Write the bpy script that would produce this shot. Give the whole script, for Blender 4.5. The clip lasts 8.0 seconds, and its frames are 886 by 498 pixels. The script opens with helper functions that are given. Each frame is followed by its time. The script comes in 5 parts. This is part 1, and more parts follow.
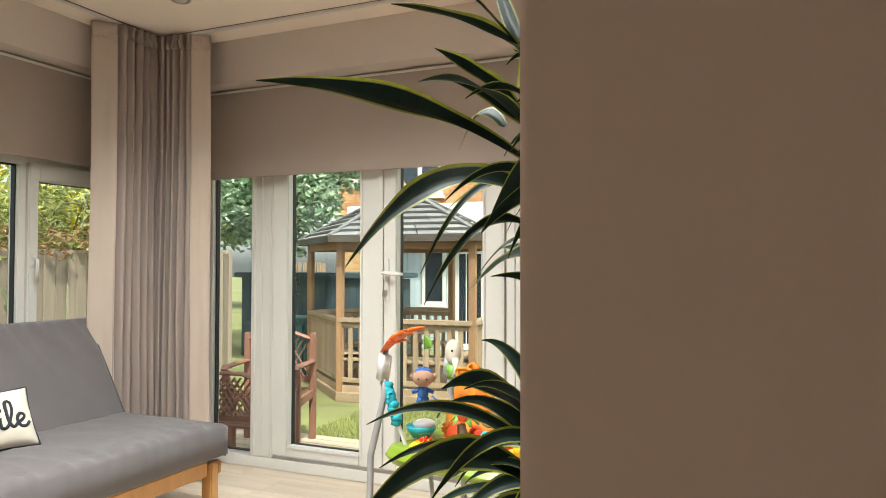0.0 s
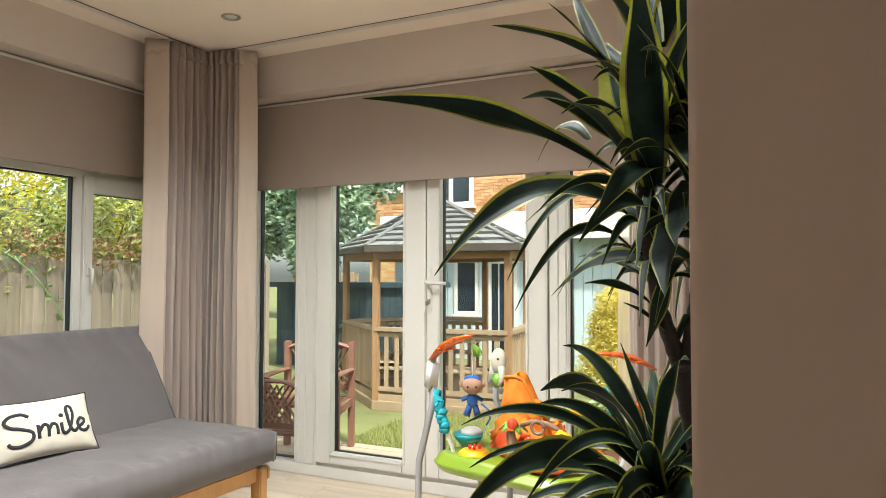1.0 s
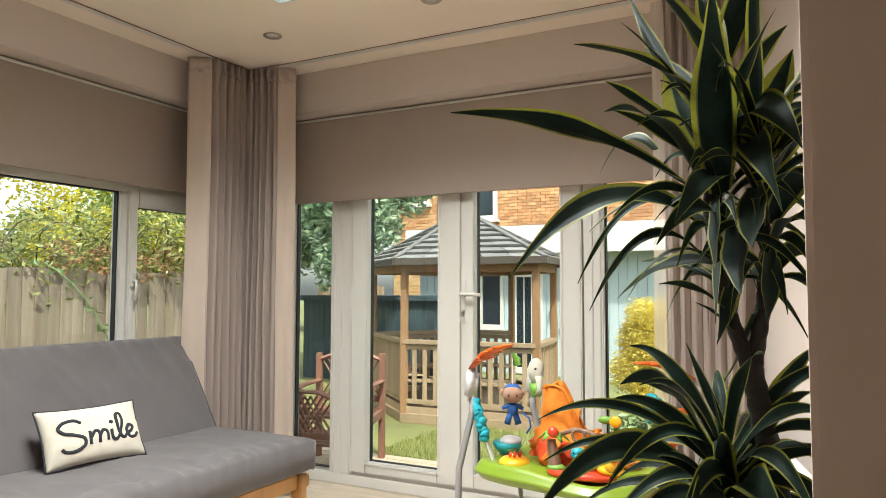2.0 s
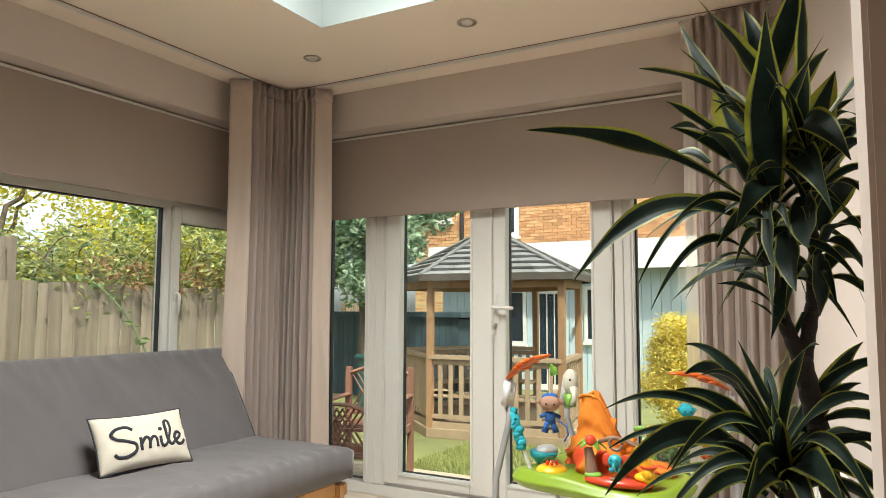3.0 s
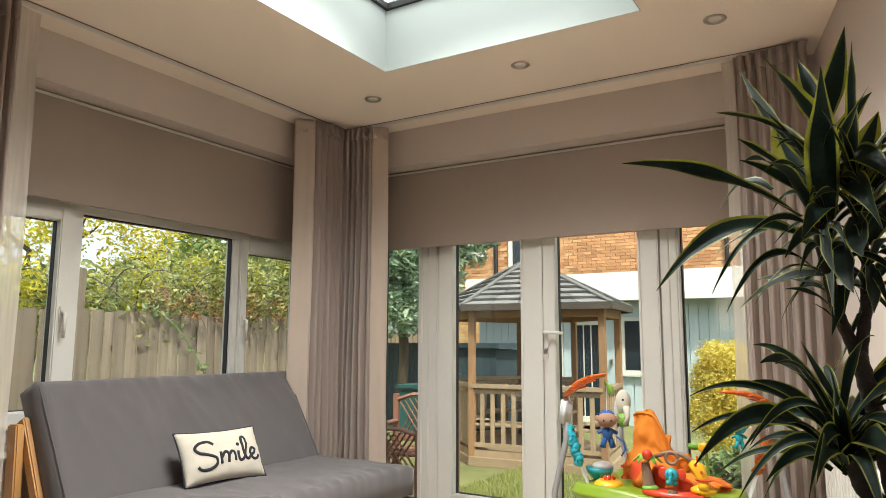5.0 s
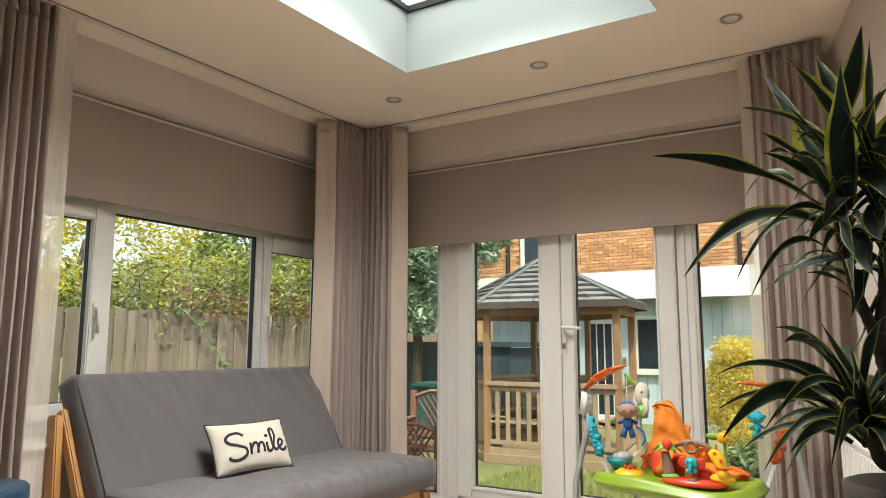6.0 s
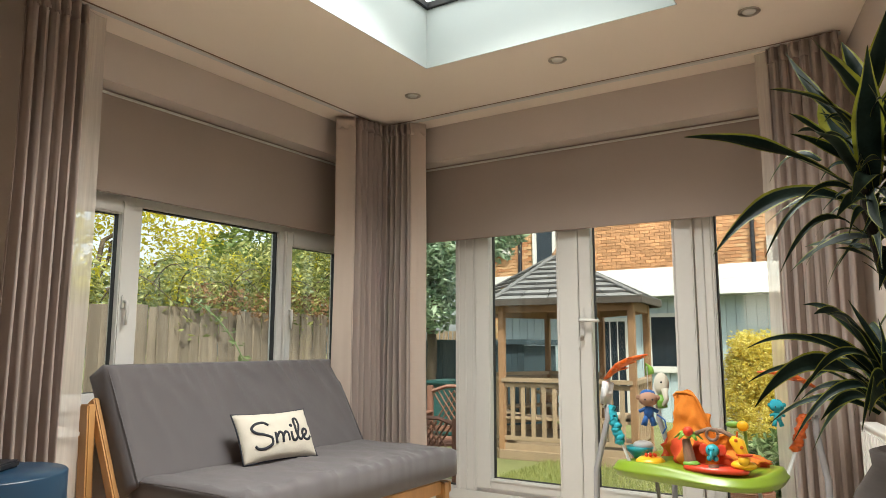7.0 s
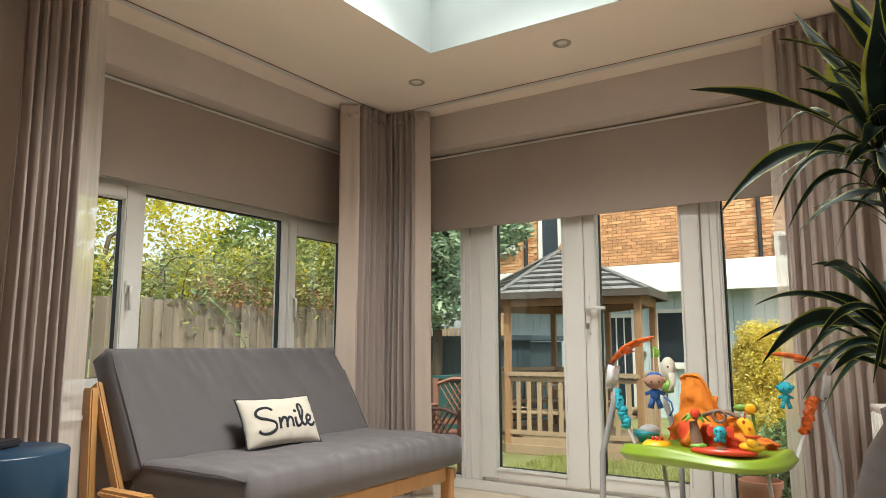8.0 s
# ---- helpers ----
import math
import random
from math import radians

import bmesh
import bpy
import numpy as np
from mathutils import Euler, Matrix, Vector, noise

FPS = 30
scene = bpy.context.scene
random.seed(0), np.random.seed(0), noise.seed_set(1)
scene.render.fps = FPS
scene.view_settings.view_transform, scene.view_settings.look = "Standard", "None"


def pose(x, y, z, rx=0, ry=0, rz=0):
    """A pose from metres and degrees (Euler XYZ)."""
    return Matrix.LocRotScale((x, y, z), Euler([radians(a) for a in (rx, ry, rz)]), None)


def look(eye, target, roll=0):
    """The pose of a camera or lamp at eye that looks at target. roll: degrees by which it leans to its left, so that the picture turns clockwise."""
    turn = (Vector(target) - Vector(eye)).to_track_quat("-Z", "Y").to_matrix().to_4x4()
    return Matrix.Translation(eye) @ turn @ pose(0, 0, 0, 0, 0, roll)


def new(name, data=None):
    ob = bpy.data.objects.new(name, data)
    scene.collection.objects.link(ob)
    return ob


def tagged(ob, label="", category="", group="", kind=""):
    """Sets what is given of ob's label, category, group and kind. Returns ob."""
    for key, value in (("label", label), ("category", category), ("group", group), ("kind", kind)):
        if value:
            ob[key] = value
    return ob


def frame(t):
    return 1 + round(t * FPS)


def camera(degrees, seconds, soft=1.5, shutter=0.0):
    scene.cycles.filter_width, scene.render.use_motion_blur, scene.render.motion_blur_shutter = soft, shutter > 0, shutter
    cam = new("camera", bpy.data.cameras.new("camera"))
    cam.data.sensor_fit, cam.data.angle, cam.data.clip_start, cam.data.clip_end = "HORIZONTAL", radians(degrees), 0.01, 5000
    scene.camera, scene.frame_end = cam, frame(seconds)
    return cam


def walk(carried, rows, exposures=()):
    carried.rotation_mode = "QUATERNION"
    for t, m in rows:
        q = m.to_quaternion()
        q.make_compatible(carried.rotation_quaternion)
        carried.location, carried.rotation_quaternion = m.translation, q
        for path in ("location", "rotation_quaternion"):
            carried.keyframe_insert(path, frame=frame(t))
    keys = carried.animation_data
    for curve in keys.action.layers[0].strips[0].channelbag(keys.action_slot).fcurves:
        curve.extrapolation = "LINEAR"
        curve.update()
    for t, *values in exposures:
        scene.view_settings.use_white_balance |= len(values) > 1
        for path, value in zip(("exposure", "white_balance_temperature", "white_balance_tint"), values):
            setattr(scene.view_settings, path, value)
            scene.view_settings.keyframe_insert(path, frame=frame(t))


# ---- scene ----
cam = camera(64.8, 8.0, soft=0.75)
PATH = [
    (0, (0.011, 0.041, 1.155), (-0.782, 1.877, 1.204), 0.1),
    (0.5, (-0.021, 0.016, 1.153), (-0.853, 1.834, 1.214), 0.1),
    (1, (-0.043, -0.025, 1.152), (-0.908, 1.776, 1.229), 0.1),
    (1.5, (-0.065, -0.062, 1.147), (-0.958, 1.725, 1.243), 0.1),
    (3, (-0.112, -0.228, 1.111), (-1.074, 1.517, 1.28), 0.2),
    (3.5, (-0.117, -0.289, 1.104), (-1.101, 1.441, 1.303), 0.2),
    (4, (-0.115, -0.348, 1.096), (-1.118, 1.366, 1.332), 0.1),
    (4.5, (-0.123, -0.412, 1.076), (-1.14, 1.291, 1.335), 0.2),
    (6, (-0.137, -0.567, 1.025), (-1.19, 1.112, 1.293), 0.1),
    (6.5, (-0.146, -0.605, 1.003), (-1.213, 1.065, 1.273), 0.0),
    (7, (-0.158, -0.631, 0.979), (-1.235, 1.032, 1.249), -0.0),
    (7.5, (-0.171, -0.618, 0.928), (-1.259, 1.038, 1.2), -0.1),
    (8, (-0.168, -0.6, 0.902), (-1.259, 1.053, 1.175), -0.1),
]
EXPOSURES = [(0.0, 1.36, 6950, 7), (1.5, 1.27, 6950, 7), (3.0, 1.10, 7050, 7), (4.0, 1.02, 7100, 9), (8.0, 0.88, 7100, 9)]
walk(cam, [(t, look(eye, target, roll)) for t, eye, target, roll in PATH], EXPOSURES)

# ---- world, sun and large lights ----
world = bpy.data.worlds.new("sky")
scene.world = world
world.use_nodes = True
wn = world.node_tree.nodes
sky = wn.new("ShaderNodeTexSky")
sky.sky_type = 'NISHITA'
sky.sun_disc = False
sky.sun_elevation = radians(56)
sky.sun_rotation = radians(136)
sky.air_density = 1.0
sky.dust_density = 3.0
wn["Background"].inputs["Strength"].default_value = 0.15
pale = wn.new("ShaderNodeHueSaturation")
pale.inputs["Saturation"].default_value = 0.35
pale.inputs["Value"].default_value = 1.15
world.node_tree.links.new(sky.outputs[0], pale.inputs["Color"])
world.node_tree.links.new(pale.outputs[0], wn["Background"].inputs["Color"])

sun = new("sun", bpy.data.lights.new("sun", 'SUN'))
sun.data.energy = 3.3
sun.data.angle = radians(3)
sun.data.color = (1.0, 0.93, 0.82)
sun.matrix_world = look((4.0, -4.2, 8.6), (0, 0, 0))


def area_lamp(name, eye, target, sx, sy, watts, colour, spread=180):
    lamp = new(name, bpy.data.lights.new(name, 'AREA'))
    lamp.data.shape = 'RECTANGLE'
    lamp.data.size, lamp.data.size_y, lamp.data.energy, lamp.data.color = sx, sy, watts, colour
    lamp.data.spread = radians(spread)
    lamp.matrix_world = look(eye, target)
    return lamp


# daylight through the roof light; fill light from an added, unseen rear window
area_lamp("roof_light_daylight", (-1.4925, 1.36, 2.757), (-1.4925, 1.36, 0), 0.72, 0.98, 39, (0.92, 0.97, 1.0), 128)
area_lamp("rear_fill_unseen", (-1.6, -3.33, 1.55), (-1.6, 0, 1.45), 0.75, 0.65, 2.2, (1.0, 0.72, 0.55))

# ---- materials ----


def node_mat(name):
    m = bpy.data.materials.new(name)
    m.use_nodes = True
    n = m.node_tree.nodes
    return m, n, m.node_tree.links, n["Principled BSDF"]


def mat(name, colour, rough=0.6, metal=0.0, vary=0.12, scale=6.0, fine=60.0, bump=0.15, piece=0.0, stretch=(1, 1, 1), sheen=0.0, translucent=0.0, coat=0.0, spec=0.5):
    """A surface with two scales of colour variation and fine relief; piece varies it from object to object."""
    m, n, l, b = node_mat(name)
    tc = n.new("ShaderNodeTexCoord")
    mp = n.new("ShaderNodeMapping")
    mp.inputs["Scale"].default_value = stretch
    l.new(tc.outputs["Object"], mp.inputs["Vector"])
    vec = mp.outputs["Vector"]
    info = n.new("ShaderNodeObjectInfo")
    if piece:
        add = n.new("ShaderNodeVectorMath")
        sc = n.new("ShaderNodeVectorMath")
        sc.operation = 'SCALE'
        sc.inputs[0].default_value = (17.0, 31.0, 23.0)
        l.new(info.outputs["Random"], sc.inputs["Scale"])
        l.new(vec, add.inputs[0])
        l.new(sc.outputs[0], add.inputs[1])
        vec = add.outputs[0]
    big, small = n.new("ShaderNodeTexNoise"), n.new("ShaderNodeTexNoise")
    big.inputs["Scale"].default_value, small.inputs["Scale"].default_value = scale, fine
    big.inputs["Detail"].default_value, small.inputs["Detail"].default_value = 4, 3
    l.new(vec, big.inputs["Vector"])
    l.new(vec, small.inputs["Vector"])
    mix = n.new("ShaderNodeMath")
    mix.operation = 'MULTIPLY_ADD'
    mix.inputs[1].default_value = 0.45
    l.new(small.outputs["Fac"], mix.inputs[0])
    l.new(big.outputs["Fac"], mix.inputs[2])
    val = mix.outputs[0]
    mr = n.new("ShaderNodeMapRange")
    mr.inputs["From Min"].default_value, mr.inputs["From Max"].default_value = 0.4, 1.05
    mr.inputs["To Min"].default_value, mr.inputs["To Max"].default_value = 1 - vary, 1 + vary
    l.new(val, mr.inputs["Value"])
    out = mr.outputs[0]
    if piece:
        pr = n.new("ShaderNodeMapRange")
        pr.inputs["To Min"].default_value, pr.inputs["To Max"].default_value = 1 - piece, 1 + piece
        l.new(info.outputs["Random"], pr.inputs["Value"])
        mu = n.new("ShaderNodeMath")
        mu.operation = 'MULTIPLY'
        l.new(out, mu.inputs[0])
        l.new(pr.outputs[0], mu.inputs[1])
        out = mu.outputs[0]
    col = n.new("ShaderNodeVectorMath")
    col.operation = 'SCALE'
    col.inputs[0].default_value = colour
    l.new(out, col.inputs["Scale"])
    l.new(col.outputs[0], b.inputs["Base Color"])
    b.inputs["Roughness"].default_value = rough
    b.inputs["Metallic"].default_value = metal
    b.inputs["Specular IOR Level"].default_value = spec
    b.inputs["Sheen Weight"].default_value = sheen
    b.inputs["Coat Weight"].default_value = coat
    if bump:
        bp = n.new("ShaderNodeBump")
        bp.inputs["Strength"].default_value = bump
        bp.inputs["Distance"].default_value = 0.004
        l.new(val, bp.inputs["Height"])
        l.new(bp.outputs[0], b.inputs["Normal"])
    if translucent:
        tr = n.new("ShaderNodeBsdfTranslucent")
        l.new(col.outputs[0], tr.inputs["Color"])
        ms = n.new("ShaderNodeMixShader")
        ms.inputs[0].default_value = translucent
        l.new(b.outputs[0], ms.inputs[1])
        l.new(tr.outputs[0], ms.inputs[2])
        l.new(ms.outputs[0], n["Material Output"].inputs["Surface"])
    return m


def glass_mat(name, tint=(1, 1, 1), gloss=1.0):
    m, n, l, b = node_mat(name)
    tr, gl, ms, lw, pw_, mr = n.new("ShaderNodeBsdfTransparent"), n.new("ShaderNodeBsdfGlossy"), n.new("ShaderNodeMixShader"), n.new("ShaderNodeLayerWeight"), n.new("ShaderNodeMath"), n.new("ShaderNodeMapRange")
    tr.inputs["Color"].default_value = (*tint, 1)
    gl.inputs["Roughness"].default_value = 0.02
    pw_.operation = 'POWER'
    pw_.inputs[1].default_value = 5.0
    lw.inputs["Blend"].default_value = 0.5
    l.new(lw.outputs["Facing"], pw_.inputs[0])
    l.new(pw_.outputs[0], mr.inputs["Value"])
    mr.inputs["To Min"].default_value, mr.inputs["To Max"].default_value = 0.03 * gloss, 0.8
    l.new(mr.outputs[0], ms.inputs[0])
    l.new(tr.outputs[0], ms.inputs[1])
    l.new(gl.outputs[0], ms.inputs[2])
    l.new(ms.outputs[0], n["Material Output"].inputs["Surface"])
    return m


def sheer_mat(name, colour, open_part):
    """Thin cloth that lets part of the view and light through."""
    m, n, l, b = node_mat(name)
    b.inputs["Base Color"].default_value = (*colour, 1)
    b.inputs["Roughness"].default_value = 0.9
    tl, tp, m1, m2 = n.new("ShaderNodeBsdfTranslucent"), n.new("ShaderNodeBsdfTransparent"), n.new("ShaderNodeMixShader"), n.new("ShaderNodeMixShader")
    tl.inputs["Color"].default_value = (*colour, 1)
    wv = n.new("ShaderNodeTexNoise")
    wv.inputs["Scale"].default_value = 9
    mr = n.new("ShaderNodeMapRange")
    mr.inputs["To Min"].default_value, mr.inputs["To Max"].default_value = open_part * 0.7, open_part * 1.3
    l.new(wv.outputs["Fac"], mr.inputs["Value"])
    m1.inputs[0].default_value = 0.4
    l.new(b.outputs[0], m1.inputs[1])
    l.new(tl.outputs[0], m1.inputs[2])
    l.new(mr.outputs[0], m2.inputs[0])
    l.new(m1.outputs[0], m2.inputs[1])
    l.new(tp.outputs[0], m2.inputs[2])
    l.new(m2.outputs[0], n["Material Output"].inputs["Surface"])
    return m


def brick_mat(name):
    m, n, l, b = node_mat(name)
    tc, mp, br = n.new("ShaderNodeTexCoord"), n.new("ShaderNodeMapping"), n.new("ShaderNodeTexBrick")
    mp.inputs["Rotation"].default_value = (radians(-90), 0, 0)
    l.new(tc.outputs["Object"], mp.inputs["Vector"])
    l.new(mp.outputs[0], br.inputs["Vector"])
    for key, v in (("Scale", 1.0), ("Mortar Size", 0.009), ("Brick Width", 0.225), ("Row Height", 0.075)):
        br.inputs[key].default_value = v
    br.inputs["Color1"].default_value = (0.52, 0.19, 0.07, 1)
    br.inputs["Color2"].default_value = (0.62, 0.37, 0.17, 1)
    br.inputs["Mortar"].default_value = (0.45, 0.36, 0.24, 1)
    no = n.new("ShaderNodeTexNoise")
    no.inputs["Scale"].default_value = 1.3
    mx = n.new("ShaderNodeMixRGB")
    mx.blend_type = 'MULTIPLY'
    mx.inputs[0].default_value = 0.35
    l.new(br.outputs["Color"], mx.inputs[1])
    l.new(no.outputs["Color"], mx.inputs[2])
    l.new(mx.outputs[0], b.inputs["Base Color"])
    bp = n.new("ShaderNodeBump")
    bp.inputs["Strength"].default_value = 0.6
    bp.inputs["Distance"].default_value = 0.01
    bp.invert = True
    l.new(br.outputs["Fac"], bp.inputs["Height"])
    l.new(bp.outputs[0], b.inputs["Normal"])
    b.inputs["Roughness"].default_value = 0.9
    return m


def leaf_mat(name, c1, c2, rough=0.5, translucent=0.25):
    """Foliage that differs from leaf to leaf."""
    m, n, l, b = node_mat(name)
    ge, ramp = n.new("ShaderNodeNewGeometry"), n.new("ShaderNodeValToRGB")
    ramp.color_ramp.elements[0].color, ramp.color_ramp.elements[1].color = (*c1, 1), (*c2, 1)
    l.new(ge.outputs["Random Per Island"], ramp.inputs[0])
    l.new(ramp.outputs[0], b.inputs["Base Color"])
    b.inputs["Roughness"].default_value = rough
    tr, ms = n.new("ShaderNodeBsdfTranslucent"), n.new("ShaderNodeMixShader")
    l.new(ramp.outputs[0], tr.inputs["Color"])
    ms.inputs[0].default_value = translucent
    l.new(b.outputs[0], ms.inputs[1])
    l.new(tr.outputs[0], ms.inputs[2])
    l.new(ms.outputs[0], n["Material Output"].inputs["Surface"])
    return m


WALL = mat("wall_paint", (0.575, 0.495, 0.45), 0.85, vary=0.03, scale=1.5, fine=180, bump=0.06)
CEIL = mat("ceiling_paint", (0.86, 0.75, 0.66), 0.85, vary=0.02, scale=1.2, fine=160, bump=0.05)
SKYPANE = mat("sky_behind_glazing", (0.7, 0.75, 0.78), 0.3, vary=0.03, bump=0)
for nd in SKYPANE.node_tree.nodes:
    if nd.type == 'BSDF_PRINCIPLED':
        nd.inputs["Emission Color"].default_value = (0.86, 0.94, 1.0, 1)
        nd.inputs["Emission Strength"].default_value = 1.6
# white shaft, its colour darkened and cooled to offset the close lamp's glare
SHAFT = mat("shaft_dimmed", (0.46, 0.51, 0.50), 0.8, vary=0.02, scale=1.2, fine=160, bump=0.05)
UPVC = mat("white_upvc", (0.64, 0.62, 0.585), 0.32, vary=0.03, scale=3, fine=40, bump=0.02)
GASKET = mat("black_gasket", (0.015, 0.015, 0.017), 0.6, vary=0.2, bump=0)
GLASS = glass_mat("pane_glass", (0.88, 0.94, 0.95))
BLIND = mat("blind_fabric", (0.355, 0.283, 0.245), 0.9, vary=0.05, scale=2, fine=420, bump=0.1, translucent=0.06)
CURTAIN = mat("curtain_cloth", (0.51, 0.42, 0.375), 0.9, vary=0.06, scale=3, fine=300, bump=0.12, translucent=0.45, sheen=0.2)
# paler copy of the curtain cloth: window light on the leading edges as colour
CURTAIN_LIT = mat("curtain_lit_edge", (0.70, 0.59, 0.51), 0.9, vary=0.05, scale=3, fine=300, bump=0.12, translucent=0.42, sheen=0.2)
SHEER = sheer_mat("sheer_cloth", (0.78, 0.70, 0.62), 0.42)
FUTON = mat("grey_cotton", (0.100, 0.088, 0.091), 0.9, vary=0.10, scale=5, fine=320, bump=0.4, sheen=0.2)
FUTON_SIDE = mat("grey_cotton_piping", (0.10, 0.088, 0.092), 0.9, vary=0.07, scale=4, fine=320, bump=0.2)
BEECH = mat("beech_wood", (0.52, 0.27, 0.10), 0.45, vary=0.16, scale=3, fine=40, bump=0.08, stretch=(6, 6, 0.6))
CANVAS = mat("cream_canvas", (0.56, 0.51, 0.43), 0.9, vary=0.07, scale=9, fine=360, bump=0.7)
INK = mat("navy_embroidery", (0.012, 0.014, 0.022), 0.8, vary=0.2, fine=300, bump=0.2)
LAMINATE = mat("pale_oak_laminate", (0.57, 0.47, 0.365), 0.4, vary=0.18, scale=3, fine=30, bump=0.04, piece=0.12, stretch=(0.7, 7, 1))
CHROME = mat("brushed_steel", (0.5, 0.44, 0.38), 0.3, 0.9, vary=0.05, bump=0)
LENS = mat("lamp_lens", (0.75, 0.72, 0.68), 0.25, vary=0.05, bump=0)
BLUE_LAC = mat("blue_lacquer", (0.006, 0.034, 0.070), 0.35, vary=0.06, scale=3, bump=0.02)
BLACK = mat("black_cover", (0.012, 0.012, 0.016), 0.5, vary=0.2, bump=0.05)
STEM = mat("plant_cane", (0.017, 0.012, 0.010), 0.75, vary=0.4, scale=25, fine=120, bump=0.8, stretch=(1, 1, 3))
LEAF_DARK = mat("dracaena_dark", (0.014, 0.027, 0.021), 0.5, vary=0.45, scale=14, fine=120, bump=0.2, translucent=0.06, spec=0.06)
LEAF_EDGE = mat("dracaena_edge", (0.23, 0.24, 0.030), 0.45, vary=0.35, scale=14, fine=120, bump=0.1, translucent=0.35, spec=0.2)
LEAF_LINE = mat("dracaena_line", (0.09, 0.12, 0.06), 0.55, vary=0.3, scale=14, fine=120, bump=0.05, translucent=0.1, spec=0.2)
URN = mat("grey_stone_planter", (0.060, 0.046, 0.041), 0.75, vary=0.2, scale=8, fine=70, bump=0.25, stretch=(1, 1, 5))
SOIL = mat("soil", (0.04, 0.028, 0.02), 0.95, vary=0.4, scale=20, bump=0.8)
RADIATOR = mat("radiator_enamel", (0.74, 0.72, 0.68), 0.4, vary=0.03, bump=0.02)
ORANGE = mat("orange_cloth", (0.66, 0.19, 0.016), 0.85, vary=0.14, scale=16, fine=200, bump=0.9)
RED_CLOTH = mat("red_cloth", (0.62, 0.06, 0.012), 0.85, vary=0.1, scale=7, fine=200, bump=0.2)
P_GREEN = mat("lime_plastic", (0.19, 0.29, 0.02), 0.4, vary=0.04, bump=0.0, coat=0.2)
P_ORANGE = mat("orange_plastic", (0.62, 0.11, 0.012), 0.35, vary=0.05, bump=0.0)
P_RED = mat("red_plastic", (0.62, 0.05, 0.02), 0.3, vary=0.05, bump=0.0)
P_YELLOW = mat("yellow_plastic", (0.78, 0.42, 0.02), 0.35, vary=0.05, bump=0.0)
P_TEAL = mat("teal_plastic", (0.01, 0.30, 0.36), 0.4, vary=0.06, bump=0.0)
P_LEAFGREEN = mat("leaf_green_plastic", (0.16, 0.34, 0.05), 0.4, vary=0.06, bump=0.0)
P_BROWN = mat("taupe_plastic", (0.22, 0.13, 0.09), 0.5, vary=0.1, bump=0.0)
P_WHITE = mat("white_plastic", (0.50, 0.50, 0.50), 0.35, vary=0.04, bump=0.0)
P_GREY = mat("grey_tube", (0.30, 0.295, 0.305), 0.35, vary=0.04, bump=0.0)
PLUSH_BLUE = mat("blue_plush", (0.015, 0.08, 0.26), 0.9, vary=0.15, fine=200, bump=0.3)
PLUSH_TAN = mat("tan_plush", (0.30, 0.17, 0.115), 0.9, vary=0.1, fine=200, bump=0.3)
PLUSH_CREAM = mat("cream_plush", (0.52, 0.49, 0.41), 0.9, vary=0.1, fine=200, bump=0.3)
TEAL_CLOTH = mat("teal_cloth", (0.01, 0.32, 0.40), 0.85, vary=0.15, fine=160, bump=0.3)
CLEAR = glass_mat("clear_dome", (1, 0.85, 0.8))
FENCE = mat("weathered_fence", (0.28, 0.22, 0.17), 0.9, vary=0.32, scale=2.5, fine=30, bump=0.4, piece=0.22, stretch=(5, 5, 0.5))
GZ_WOOD = mat("gazebo_timber", (0.30, 0.165, 0.085), 0.75, vary=0.18, scale=3, fine=30, bump=0.2, piece=0.1, stretch=(5, 5, 0.6))
GZ_PALE = mat("pale_timber", (0.36, 0.255, 0.165), 0.8, vary=0.16, scale=3, fine=30, bump=0.2, piece=0.12, stretch=(5, 5, 0.6))
# timber eave boards with the shade below the roof edge in their colour
EAVE = mat("shaded_eave", (0.07, 0.055, 0.045), 0.85, vary=0.2, scale=3, bump=0.2)
BRICK_PIECE = mat("brick_face", (0.50, 0.25, 0.12), 0.9, vary=0.2, scale=9, fine=60, bump=0.4, piece=0.30)
SHINGLE = mat("grey_shingle", (0.185, 0.18, 0.178), 0.85, vary=0.25, scale=3, fine=40, bump=0.4, piece=0.2)
TEAK = mat("teak", (0.24, 0.11, 0.075), 0.6, vary=0.2, scale=3, fine=40, bump=0.15)
DECK = mat("deck_board", (0.45, 0.36, 0.27), 0.85, vary=0.2, scale=3, fine=30, bump=0.25, piece=0.15, stretch=(0.6, 5, 1))
HUT = mat("pale_blue_cladding", (0.43, 0.51, 0.55), 0.7, vary=0.06, scale=2, fine=40, bump=0.1, piece=0.05)
HUT_DARK = mat("grey_soffit", (0.30, 0.31, 0.32), 0.8, vary=0.08)
FASCIA = mat("white_fascia", (0.80, 0.80, 0.78), 0.5, vary=0.04, scale=2, bump=0.03)
DARKGLASS = mat("window_dark", (0.02, 0.03, 0.04), 0.08, vary=0.2, scale=2, bump=0.0)
BRICK = brick_mat("red_brick")
SHED = mat("dark_shed", (0.035, 0.06, 0.075), 0.8, vary=0.25, scale=3, bump=0.2, piece=0.15)
BIN = mat("green_bin", (0.02, 0.085, 0.085), 0.5, vary=0.1, bump=0.03)
TERRA = mat("terracotta", (0.55, 0.22, 0.13), 0.8, vary=0.15, scale=8, bump=0.2)
BARK = mat("bark", (0.11, 0.08, 0.055), 0.9, vary=0.35, scale=8, fine=40, bump=0.9, stretch=(1, 1, 0.3))
GROUND = mat("earth_and_lawn", (0.17, 0.175, 0.065), 0.95, vary=0.5, scale=1.2, fine=25, bump=0.5)
GRASS = leaf_mat("grass_blades", (0.17, 0.22, 0.05), (0.46, 0.45, 0.17), 0.7, 0.3)
